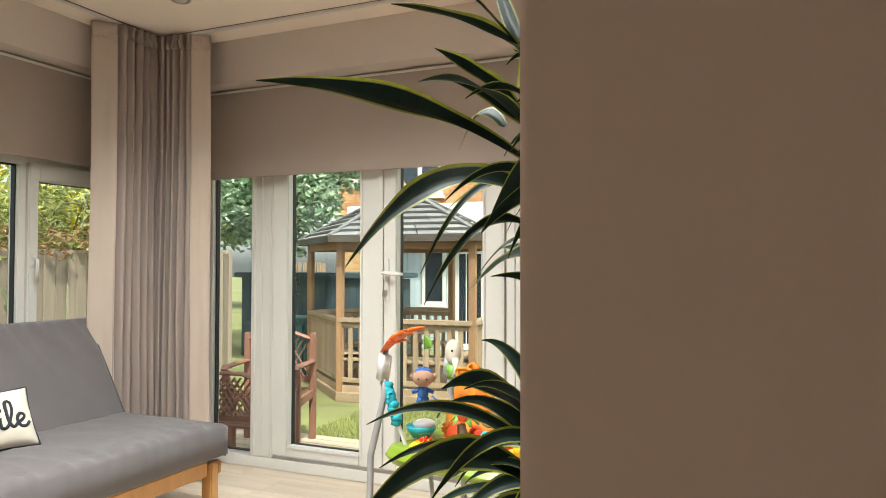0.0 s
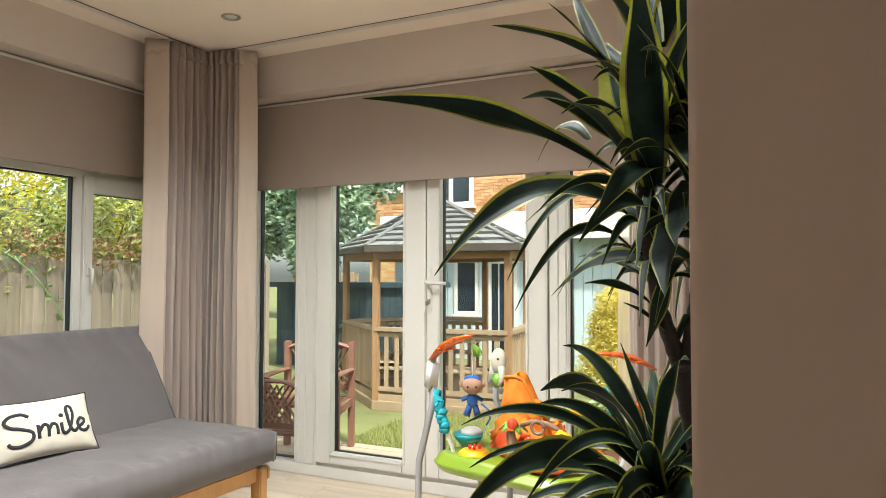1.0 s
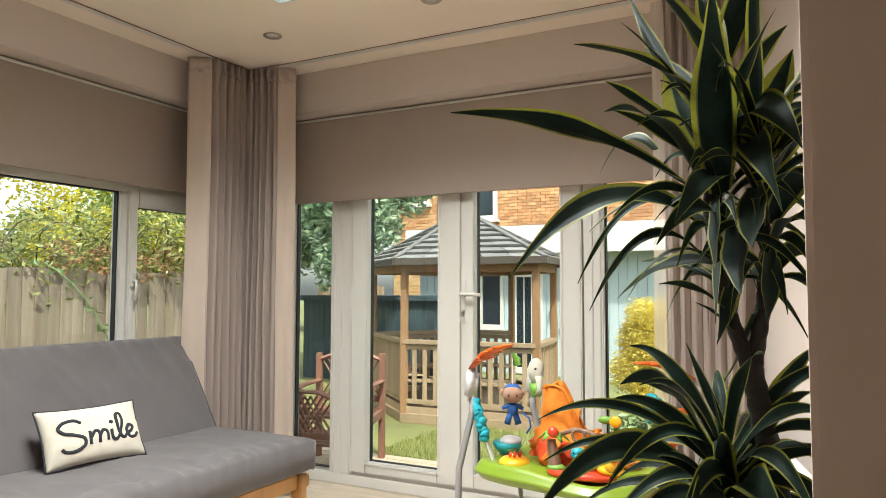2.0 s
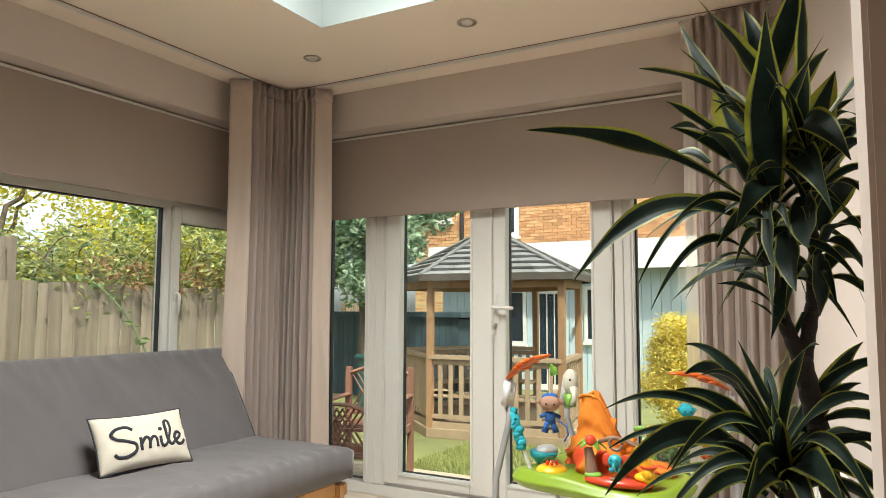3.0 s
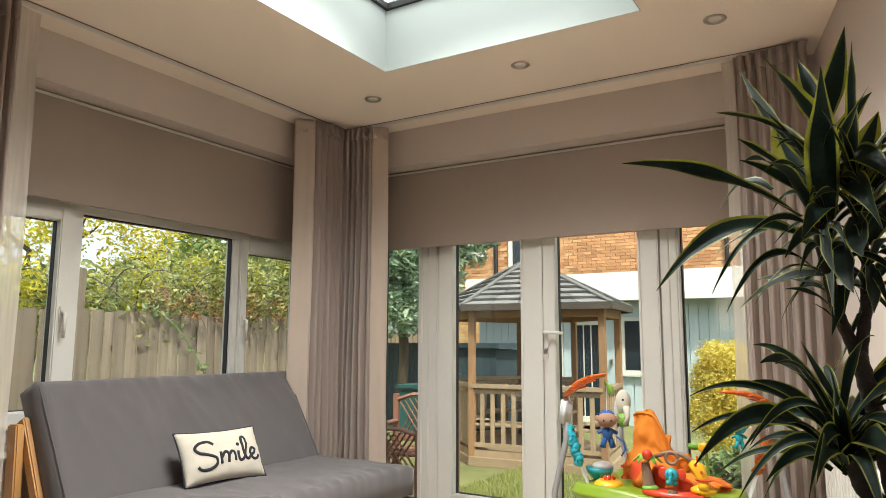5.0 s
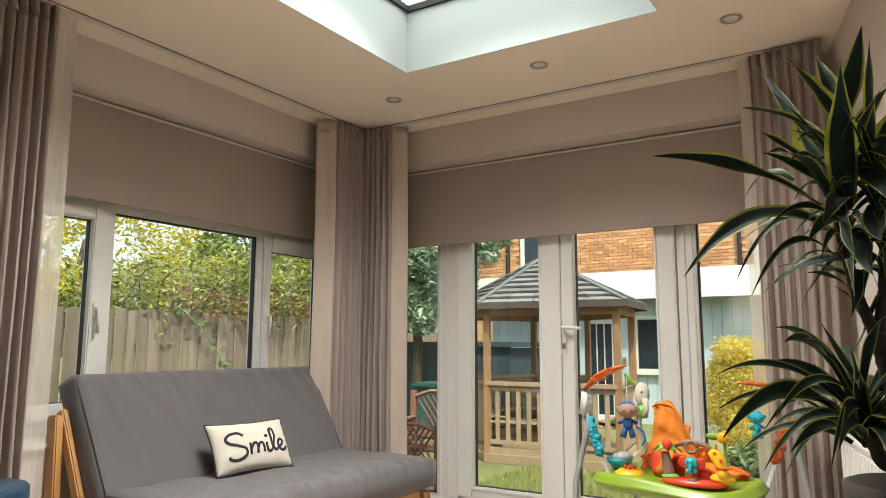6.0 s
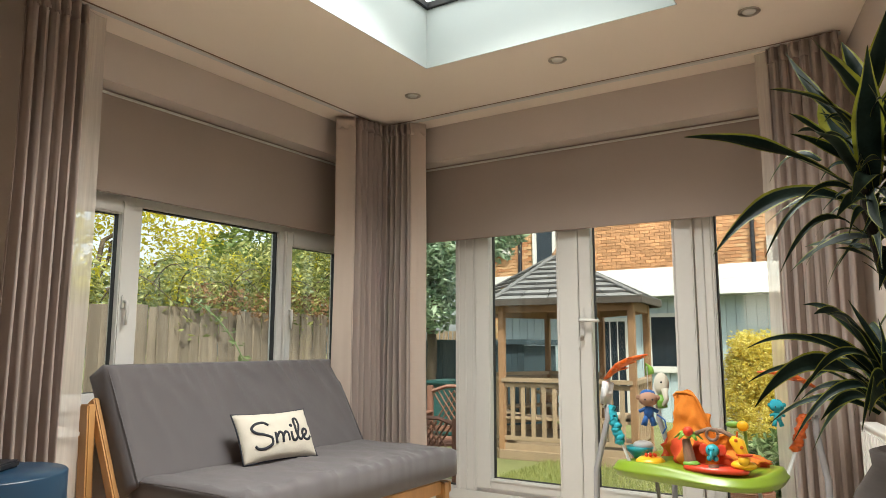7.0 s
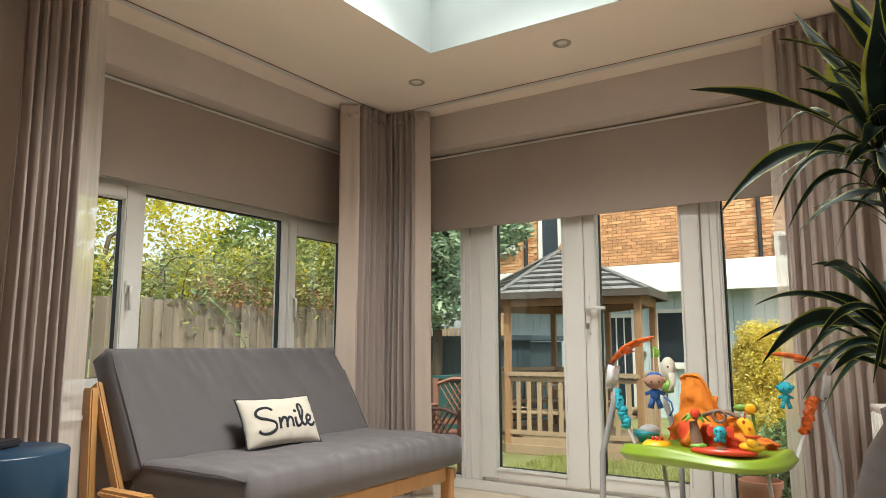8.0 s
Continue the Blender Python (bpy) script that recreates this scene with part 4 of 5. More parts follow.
def tray_outline(k, n, grow=0.0):
    a = math.tau * k / n
    lobe = 1 + 0.05 * math.cos(3 * a + 0.5) + 0.035 * max(0.0, math.cos(4 * a + math.pi)) ** 3
    c, s = math.cos(a), math.sin(a)
    q = (abs(c) ** 3.2 + abs(s) ** 3.2) ** (-1 / 3.2)
    x, y = (0.32 * lobe + grow) * c * min(q, 1.12), (0.25 * lobe + grow) * s * min(q, 1.12)
    r = radians(-15)
    return JX - 0.005 + x * math.cos(r) - y * math.sin(r), JY + x * math.sin(r) + y * math.cos(r)


bm = bmesh.new()
N = 64
levels = [(-0.10, 0.428), (-0.022, 0.424), (-0.010, 0.427), (0.004, 0.446), (0.008, 0.452), (0.002, 0.457), (-0.006, 0.474), (-0.014, 0.484), (-0.03, 0.485), (-0.05, 0.478), (-0.13, 0.482), (-0.17, 0.50), (-0.19, 0.48)]
rings = [[bm.verts.new((*tray_outline(k, N, gr), z + 0.008 * math.sin(3 * math.tau * k / N + 1) * (z - 0.42) * 20)) for k in range(N)] for gr, z in levels]
for a, b in zip(rings, rings[1:]):
    for k in range(N):
        bm.faces.new((a[k], a[(k + 1) % N], b[(k + 1) % N], b[k]))
bmesh.ops.recalc_face_normals(bm, faces=bm.faces)
tray = part("tray", bm, P_GREEN, bouncer, "lime green plastic tray", smooth=True)
part("badge", ball((-0.845, 2.272, 0.455), 0.021, 0.004, 0.018), P_WHITE, tray, "round white badge")
part("badge_bar", box(-0.858, -0.832, 2.266, 2.27, 0.45, 0.46), P_RED, tray)

# cloth seat: hem on the tray, high back and open front
bm = bmesh.new()
NS, NR = 72, 26
ring = []
for r in range(NR + 1):
    v = r / NR
    row = []
    for k in range(NS):
        a = math.tau * k / NS
        high = min(1.0, max(0.0, 0.60 + 0.95 * math.cos(a - math.radians(196))))
        top = 0.60 + 0.165 * high * high * (3 - 2 * high) + 0.010 * math.cos(3 * a)
        z = 0.475 + (top - 0.475) * v
        hood = min(1.0, max(0.0, (v - 0.30) / 0.3))
        hood = hood * hood * (3 - 2 * hood)
        rx = 0.205 - 0.018 * v - 0.085 * hood
        ry = 0.150 - 0.015 * v - 0.050 * hood
        fold = (1 - abs(noise.noise(Vector((math.cos(a) * 3.1, math.sin(a) * 3.1 + 1.5 * v, v * 4.2 + 3))))) ** 6
        wr = 1 + 0.16 * noise.noise(Vector((math.cos(a) * 2.2, math.sin(a) * 2.2, v * 3.5))) + 0.15 * (fold - 0.4) + 0.03 * math.sin(11 * a) * (1 - v)
        row.append(bm.verts.new((JX + 0.045 + rx * wr * math.cos(a) - 0.045 * hood, JY + 0.02 + ry * wr * math.sin(a), z)))
    ring.append(row)
seat_rim = [v.co.copy() for v in ring[-1]]
for r in range(NR):
    for k in range(NS):
        f = bm.faces.new((ring[r][k], ring[r][(k + 1) % NS], ring[r + 1][(k + 1) % NS], ring[r + 1][k]))
        f.material_index = 1 if r < 10 and (k // 3) % 2 else 0
seat_j = part("seat", bm, [ORANGE, RED_CLOTH], bouncer, "orange cloth seat with red stripes", smooth=True)
sm = seat_j.modifiers.new("thick", 'SOLIDIFY')
sm.thickness = 0.006
part("seat_piping", tube([v + Vector((0, 0, 0.002)) for v in seat_rim + seat_rim[:1]], 0.006, 6), ORANGE, seat_j, smooth=True)
part("seat_panel", tube([seat_rim[58] + Vector((0.0, 0.0, -0.03)), Vector((JX + 0.03, JY - 0.01, 0.685)), seat_rim[20] + Vector((0, 0, -0.02))], 0.018, 8, 0.35), ORANGE, seat_j, smooth=True)


def post(base, top, lean, label):
    """A bent tube with a white spring housing on top."""
    p = part("post", tube([(base[0], base[1], 0.012), (base[0] - lean * 0.3, base[1], 0.2), (base[0] - lean * 0.2, base[1], 0.42), (top[0], top[1], top[2] - 0.12), (top[0], top[1], top[2] - 0.05)], 0.0135, 12), P_GREY, bouncer, label, smooth=True)
    bm = box(-0.026, 0.026, -0.024, 0.024, -0.075, 0.06, 0.018, Matrix.Translation(top) @ pose(0, 0, 0, 0, 8, 0))
    h = part("spring_housing", bm, P_WHITE, p, "white plastic housing", smooth=True)
    return p


def leaf_arm(start, end, label="orange plastic leaf arm"):
    a, b = Vector(start), Vector(end)
    d = b - a
    side = d.cross(Vector((0, 0, 1))).normalized()
    up = side.cross(d).normalized()
    bm = tube([a.lerp(b, t) + up * 0.02 * math.sin(math.pi * t) for t in (0, 0.2, 0.4, 0.6, 0.8, 1)], [0.014, 0.024, 0.034, 0.03, 0.022, 0.010], 8, 0.38)
    arm = part("leaf_arm", bm, P_ORANGE, bouncer, label, smooth=True)
    for k, t in enumerate((0.25, 0.45, 0.65)):
        q = a.lerp(b, t) + up * 0.02 * math.sin(math.pi * t)
        for s in (1, -1):
            e = q + d * 0.16 + side * s * 0.045 - up * 0.008
            part("leaf_lobe", tube([q, q.lerp(e, 0.5), e], [0.019, 0.016, 0.005], 6, 0.45), P_ORANGE, arm, smooth=True)
    return arm


def ruffle(a, b, material, label):
    a, b = Vector(a), Vector(b)
    n = 30
    pts = [a.lerp(b, k / n) + Vector((0.004 * math.sin(k * 1.3), 0.004 * math.cos(k * 1.9), 0)) for k in range(n + 1)]
    rad = [0.020 * (1 + 0.28 * math.sin(k * 2.1)) * (0.6 if k in (0, n) else 1) for k in range(n + 1)]
    return part("spring_cover", tube(pts, rad, 12), material, bouncer, label, smooth=True)


post((-1.325, 2.45), (-1.272, 2.44, 0.77), 0.05, "grey metal post")
post((-0.44, 2.71), (-0.475, 2.72, 0.735), 0.01, "grey metal post")
post((-1.10, 2.86), (-1.155, 2.82, 0.745), 0.02, "grey metal post")
part("floor_ring", tube([(-1.335, 2.45, 0.013), (-1.28, 2.25, 0.013), (-0.88, 2.14, 0.013), (-0.5, 2.3, 0.013), (-0.42, 2.70, 0.013), (-0.65, 2.86, 0.013), (-1.10, 2.86, 0.013), (-1.335, 2.45, 0.013)], 0.0125, 10), P_GREY, bouncer, smooth=True)
for bx_, tx in (((-1.02, 2.33), -1.05), ((-0.64, 2.36), -0.66)):
    part("leg", tube([(bx_[0] + 0.03, bx_[1], 0.02), (tx, bx_[1] + 0.05, 0.44)], 0.008, 10), P_WHITE, bouncer, smooth=True)
leaf_arm((-1.275, 2.435, 0.825), (-1.055, 2.33, 0.935))
leaf_arm((-0.47, 2.72, 0.80), (-0.66, 2.56, 0.865))
ruffle((-1.268, 2.45, 0.70), (-1.215, 2.45, 0.545), TEAL_CLOTH, "teal ruffled spring cover")
ruffle((-0.515, 2.70, 0.68), (-0.55, 2.66, 0.54), P_ORANGE, "orange ruffled spring cover")
for a, b in (((-1.215, 2.45, 0.55), (-1.165, 2.44, 0.435)), ((-0.55, 2.66, 0.545), (-0.585, 2.63, 0.44))):
    part("strap", tube([a, b], 0.012, 6, 0.35), P_WHITE, bouncer)


def plush(at, body, face, label, s=1.0):
    """A small hanging soft toy animal: head, ears, muzzle, body and limbs."""
    x, y, z = at
    fwd = Vector((0.35, -0.93, 0))
    sd = Vector((0.93, 0.35, 0))
    c = Vector(at)
    toy = part("hanging_toy", ball(c, 0.034 * s, 0.028 * s, 0.027 * s), face, bouncer, label, smooth=True)
    part("cap", ball(c + Vector((-0.004, 0.010, 0.017 * s)), 0.0275 * s, 0.022 * s, 0.017 * s), body, toy, smooth=True)
    for q in (-1, 1):
        part("ear", ball(c + sd * 0.034 * q * s + Vector((0, 0, 0.006)), 0.009 * s, 0.005 * s, 0.010 * s), face, toy, smooth=True)
        part("eye", ball(c + sd * 0.013 * q * s + fwd * 0.027 * s, 0.0035 * s, seg=8), BLACK, toy)
        part("arm", tube([c + Vector((0, 0, -0.03 * s)), c + sd * 0.034 * q * s + Vector((0, 0, -0.045 * s))], [0.008 * s, 0.006 * s], 8), body, toy, smooth=True)
        part("foot", tube([c + sd * 0.008 * q * s + Vector((0, 0, -0.06 * s)), c + sd * 0.018 * q * s + Vector((0, 0, -0.094 * s))], [0.009 * s, 0.011 * s], 8), body, toy, smooth=True)
    part("belly", ball(c + Vector((0, 0, -0.046 * s)), 0.018 * s, 0.015 * s, 0.024 * s), body, toy, smooth=True)
    part("string", tube([c + Vector((0, 0, 0.03 * s)), c + Vector((0, 0, 0.03 * s)) + Vector((0.0, 0.0, 0.10))], 0.0018, 6), P_WHITE, toy)
    return toy


plush((-1.055, 2.33, 0.752), PLUSH_BLUE, PLUSH_TAN, "blue and tan soft toy monkey", 1.15)
part("tail", tube([(-1.02, 2.33, 0.69), (-0.99, 2.33, 0.67), (-0.985, 2.33, 0.64), (-1.0, 2.33, 0.615)], 0.0035, 6), PLUSH_BLUE, bouncer, smooth=True)
plush((-0.60, 2.58, 0.725), TEAL_CLOTH, TEAL_CLOTH, "teal soft toy", 0.85)
bm = ball((-1.125, 2.78, 0.79), 0.036, 0.03, 0.055)
el = part("standing_toy", bm, PLUSH_CREAM, bouncer, "cream toy elephant head on a post", smooth=True)
part("trunk", tube([(-1.105, 2.755, 0.77), (-1.095, 2.745, 0.72), (-1.11, 2.745, 0.69)], [0.016, 0.012, 0.009], 8), PLUSH_CREAM, el, smooth=True)
part("eye", ball((-1.118, 2.752, 0.80), 0.005), BLACK, el)
part("collar", tube([(-1.13, 2.78, 0.735), (-1.12, 2.77, 0.68)], [0.028, 0.022], 10), P_LEAFGREEN, el, smooth=True)
bm = bmesh.new()
fl = [bm.verts.new(v) for v in ((-1.085, 2.40, 0.90), (-1.085, 2.40, 0.845), (-1.045, 2.385, 0.855), (-1.05, 2.39, 0.88))]
bm.faces.new(fl)
gl = part("green_leaf", bm, P_LEAFGREEN, bouncer, "small green cloth leaf")
gl.modifiers.new("thick", 'SOLIDIFY').thickness = 0.006

# toys on the tray
play = part("play_base", lathe([(0.0, 0.0), (0.12, 0.0), (0.125, 0.008), (0.12, 0.02), (0.0, 0.024)], (-0.8, 2.335, 0.482), 40, 1.0, 0.5), P_RED, bouncer, "red toy base", smooth=True)
part("dial", lathe([(0.0, 0.0), (0.02, 0.0), (0.018, 0.008), (0.0, 0.009)], (-0.8, 2.30, 0.503), 20), P_BROWN, play)
palm = part("palm_trunk", tube([(-0.895, 2.335, 0.50), (-0.900, 2.335, 0.54), (-0.910, 2.335, 0.60)], [0.026, 0.022, 0.016], 12), P_BROWN, bouncer, "toy palm tree")
for k in range(5):
    a = math.tau * k / 5 + 0.4
    part("palm_leaf", tube([(-0.900, 2.335, 0.61), (-0.900 + 0.028 * math.cos(a), 2.335 + 0.02 * math.sin(a), 0.625), (-0.900 + 0.058 * math.cos(a), 2.335 + 0.035 * math.sin(a), 0.60)], [0.012, 0.017, 0.006], 8, 0.4), P_LEAFGREEN, palm, smooth=True)
part("coconut", ball((-0.895, 2.315, 0.632), 0.02), P_RED, palm, smooth=True)
part("palm_foot", ball((-0.890, 2.33, 0.505), 0.034, 0.028, 0.015), P_LEAFGREEN, palm, smooth=True)
arch = part("toy_arch", tube([(-0.870, 2.335, 0.625), (-0.820, 2.33, 0.645), (-0.770, 2.33, 0.64), (-0.715, 2.335, 0.615), (-0.705, 2.34, 0.56)], 0.0085, 10), P_BROWN, bouncer, "taupe toy arch", smooth=True)
part("ring", tube([(-0.805 + 0.022 * math.cos(t), 2.325, 0.625 + 0.022 * math.sin(t)) for t in [math.tau * k / 20 for k in range(21)]], 0.006, 8), P_BROWN, arch, smooth=True)
ele = part("hanging_elephant", ball((-0.805, 2.315, 0.565), 0.026, 0.022, 0.025), P_TEAL, bouncer, "teal toy elephant", smooth=True)
for q in (-1, 1):
    part("ear", ball((-0.805 + 0.034 * q, 2.322, 0.567), 0.018, 0.005, 0.022), P_RED, ele, smooth=True)
    part("foot", ball((-0.805 + 0.012 * q, 2.312, 0.535), 0.011), P_TEAL, ele, smooth=True)
    part("eye", ball((-0.805 + 0.009 * q, 2.293, 0.572), 0.003, seg=8), BLACK, ele)
part("trunk", tube([(-0.805, 2.295, 0.562), (-0.805, 2.285, 0.548), (-0.802, 2.286, 0.535)], 0.006, 8), P_TEAL, ele, smooth=True)
gir = part("giraffe", tube([(-0.735, 2.335, 0.615), (-0.710, 2.33, 0.595), (-0.695, 2.328, 0.555), (-0.690, 2.33, 0.51)], [0.016, 0.026, 0.02, 0.022], 12), P_YELLOW, bouncer, "yellow toy giraffe", smooth=True)
for k, (x, z) in enumerate(((-0.715, 0.61), (-0.695, 0.585), (-0.688, 0.55))):
    part("spot", ball((x, 2.308, z), 0.007, 0.003, 0.007, seg=8), P_ORANGE, gir)
part("horn", tube([(-0.715, 2.33, 0.62), (-0.712, 2.33, 0.642)], 0.004, 6), P_ORANGE, gir)
lion = part("lion", ball((-0.695, 2.335, 0.515), 0.048, 0.034, 0.02), P_YELLOW, bouncer, "yellow toy lion lying", smooth=True)
part("head", ball((-0.690, 2.315, 0.535), 0.022), P_YELLOW, lion, smooth=True)
part("mane", lathe([(0.0, 0.0), (0.03, 0.003), (0.032, 0.009), (0.0, 0.012)], (-0.690, 2.325, 0.55), 14), P_RED, lion)
dome = part("rattle_base", lathe([(0.0, 0.0), (0.062, 0.0), (0.06, 0.012), (0.045, 0.024), (0.0, 0.026)], (-1.075, 2.40, 0.482), 28), P_YELLOW, bouncer, "yellow rattle with clear dome", smooth=True)
part("clear_dome", ball((-1.075, 2.40, 0.508), 0.04, 0.04, 0.03), CLEAR, dome, smooth=True)
for k in range(6):
    part("bead", ball((-1.075 + 0.02 * math.cos(k), 2.40 + 0.02 * math.sin(k), 0.515), 0.007, seg=8), P_RED, dome)
bowl = part("toy_bowl", lathe([(0.0, 0.0), (0.03, 0.0), (0.055, 0.03), (0.06, 0.05), (0.05, 0.05), (0.0, 0.055)], (-1.17, 2.56, 0.475), 24), P_TEAL, bouncer, "teal toy bowl", smooth=True)
part("bowl_top", ball((-1.155, 2.56, 0.53), 0.045, 0.045, 0.022), P_WHITE, bowl, smooth=True)
sunf = part("flower_stem", tube([(-0.725, 2.60, 0.49), (-0.73, 2.59, 0.62)], 0.007, 8), P_LEAFGREEN, bouncer, "yellow toy flower")
part("flower", ball((-0.735, 2.575, 0.638), 0.024, 0.012, 0.022), P_YELLOW, sunf, smooth=True)
part("flower_leaf", ball((-0.775, 2.585, 0.64), 0.03, 0.01, 0.015), P_LEAFGREEN, sunf, smooth=True)

# ---- garden ----
GZ0 = -0.27
structure("ground", box(-60, 60, 3.46, 90, GZ0 - 0.2, GZ0), GROUND, "lawn and earth reaching into the distance", "ground")
structure("ground_side", box(-60, WX - 0.33, -40, 3.46, GZ0 - 0.2, GZ0), GROUND, "earth strip beside the house", "ground")
rng = np.random.default_rng(5)


def leaf_cloud(name, centres, radii, n, size, material, parent=None, seed=0, droop=0.0, flatness=0.6):
    """Many small folded leaves scattered through ellipsoids, denser towards their skins."""
    r = np.random.default_rng(seed)
    cs, rs = np.array(centres, float), np.array(radii, float)
    if rs.ndim == 1:
        rs = np.repeat(rs[:, None], 3, 1)
    vol = (rs.prod(1)) ** 0.8
    pick = r.choice(len(cs), n, p=vol / vol.sum())
    d = r.normal(size=(n, 3))
    d /= np.linalg.norm(d, axis=1)[:, None]
    rad = r.uniform(0.25, 1, n) ** 0.5 * (1 + 0.12 * r.normal(size=n))
    p = cs[pick] + d * rs[pick] * rad[:, None]
    a = r.normal(size=(n, 3))
    a[:, 2] = a[:, 2] * flatness - droop
    a /= np.linalg.norm(a, axis=1)[:, None]
    b = np.cross(a, r.normal(size=(n, 3)))
    b /= np.linalg.norm(b, axis=1)[:, None]
    c = np.cross(a, b)
    s = size * r.uniform(0.6, 1.35, n)[:, None]
    v = np.stack([p - a * s, p + b * s * 0.45 + c * s * 0.15, p + a * s, p - b * s * 0.45 + c * s * 0.15], 1).reshape(-1, 3)
    f = np.arange(n)[:, None] * 4
    faces = np.concatenate([f + [0, 1, 2], f + [0, 2, 3]], 0)
    return mesh_of(name, v.tolist(), faces.tolist(), material, parent)


def limb(a, b, r0, r1, wob, seed, n=6):
    rnd = random.Random(seed)
    a, b = Vector(a), Vector(b)
    pts = [a.lerp(b, k / n) + Vector([rnd.uniform(-wob, wob) if 0 < k < n else 0 for _ in range(3)]) for k in range(n + 1)]
    return tube(pts, [r0 + (r1 - r0) * k / n for k in range(n + 1)], 8)


def tree(label, base, trunk_top, limbs, clumps, radii, n, size, material, r0, seed):
    th = thing("tree", (0, 0, 0), label, "tree")
    part("trunk", limb(base, trunk_top, r0, r0 * 0.6, 0.05, seed, 8), BARK, th, smooth=True)
    for k, e in enumerate(limbs):
        part("limb", limb(trunk_top, e, r0 * 0.5, r0 * 0.12, 0.12, seed + k, 7), BARK, th, smooth=True)
    leaf_cloud("crown", clumps, radii, n, size, material, th, seed)
    return th


# fence along the side
fence = thing("fence", (0, 0, 0), "weathered vertical board fence", "fence")
bd = box(-0.008, 0.008, -0.058, 0.058, 0, 1.0, 0.003)
first = part("board", bd, FENCE, fence)
bm_data = first.data
bpy.data.objects.remove(first)
frnd = random.Random(4)
for k in range(73):
    ob = new("board", bm_data)
    ob.parent = fence
    ob.matrix_basis = pose(-5.6 + 0.012 * (k % 2), -1.2 + 0.108 * k, GZ0 + 0.02, frnd.uniform(-0.6, 0.6), 0, 8) @ Matrix.Diagonal((1, 1, 1.555 + frnd.uniform(-0.012, 0.012), 1))
for k in range(5):
    part("post", box(-5.70, -5.60, -1.0 + 1.9 * k, -0.9 + 1.9 * k, GZ0, 1.33 + (0.32 if k == 2 else 0.0), 0.006), FENCE, fence)
for z in (0.0, 1.0):
    part("rail", box(-5.66, -5.61, -1.2, 6.68, z, z + 0.08), FENCE, fence)

# brambles over the fence, trees behind it
bramble = thing("bramble_hedge", (0, 0, 0), "tangled bramble hedge hanging over the fence", "hedge")
cl = [(-6.1 + 0.25 * math.sin(k * 2.1), 0.6 + 0.42 * k, 0.98 + 0.064 * k + 0.12 * math.sin(k * 1.7)) for k in range(14)]
leaf_cloud("leaves", cl, [0.27 + 0.09 * math.sin(k * 1.3) + 0.022 * k for k in range(14)], 15000, 0.034, L_HEDGE, bramble, 11)
# upper bramble leaves in brighter yellow: sunlight put into their colour
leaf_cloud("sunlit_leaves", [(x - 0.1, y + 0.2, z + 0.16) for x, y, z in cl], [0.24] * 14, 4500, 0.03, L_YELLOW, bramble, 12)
leaf_cloud("seed_heads", [(-5.55, 3.6 + 0.35 * k, 1.42 - 0.03 * (k % 3)) for k in range(6)], [0.16] * 6, 800, 0.026, L_DRY, bramble, 13)
brnd = random.Random(9)
for k in range(26):
    y = 0.8 + 0.22 * k
    a = Vector((-6.0, y, 1.2))
    part("cane", tube(bezier(a, a + Vector((0.3, brnd.uniform(-0.3, 0.3), 0.9 + brnd.uniform(-0.3, 0.2))), a + Vector((0.55, brnd.uniform(-0.5, 0.5), brnd.uniform(-0.1, 0.5))), 7), [0.008, 0.008, 0.007, 0.006, 0.006, 0.005, 0.004, 0.003], 5), BARK, bramble)
spray = thing("bramble_shoot", (0, 0, 0), "long bramble shoot reaching in front of the fence", "shoot")
pts = bezier((-4.42, 3.42, 0.0), (-4.5, 3.3, 1.05), (-4.9, 3.0, 1.33), 10)
part("stem", tube(pts, 0.006, 6), L_FERN, spray)
for k in range(4, 11):
    for s in (-1, 1):
        leaf_cloud("leaf", [tuple(pts[k] + Vector((0.02, 0.035 * s, 0.0)))], [0.03], 3, 0.035, L_FERN, spray, 30 + 2 * k + s)

tree("tall tree with yellow-green airy crown", (-9.6, 4.6, GZ0), (-9.5, 4.7, 1.5),
     [(-9.7, 4.2, 3.2), (-9.3, 5.2, 3.4), (-9.9, 5.7, 2.8), (-9.4, 3.7, 2.6), (-9.2, 6.2, 2.4)],
     [(-9.7, 4.3, 2.9), (-9.4, 5.2, 3.2), (-9.3, 6.1, 2.9), (-9.6, 3.7, 2.4), (-9.2, 5.8, 2.1), (-9.7, 4.6, 3.9), (-9.4, 6.7, 2.3), (-9.8, 5.0, 2.4)],
     [0.75, 0.7, 0.75, 0.55, 0.5, 0.8, 0.55, 0.4], 8500, 0.042, L_YELLOW, 0.10, 21)
tree("leafy green tree behind the fence", (-8.6, 8.0, GZ0), (-8.5, 8.0, 1.8),
     [(-8.6, 7.2, 3.0), (-8.4, 8.6, 3.2), (-8.2, 9.2, 2.6)],
     [(-8.6, 7.2, 2.6), (-8.4, 8.3, 3.2), (-8.2, 9.1, 2.4), (-8.8, 7.9, 3.9), (-8.3, 9.9, 3.2), (-8.5, 6.4, 2.0)],
     [0.8, 0.9, 0.9, 0.8, 0.9, 0.6], 11000, 0.065, L_TREE, 0.12, 22)
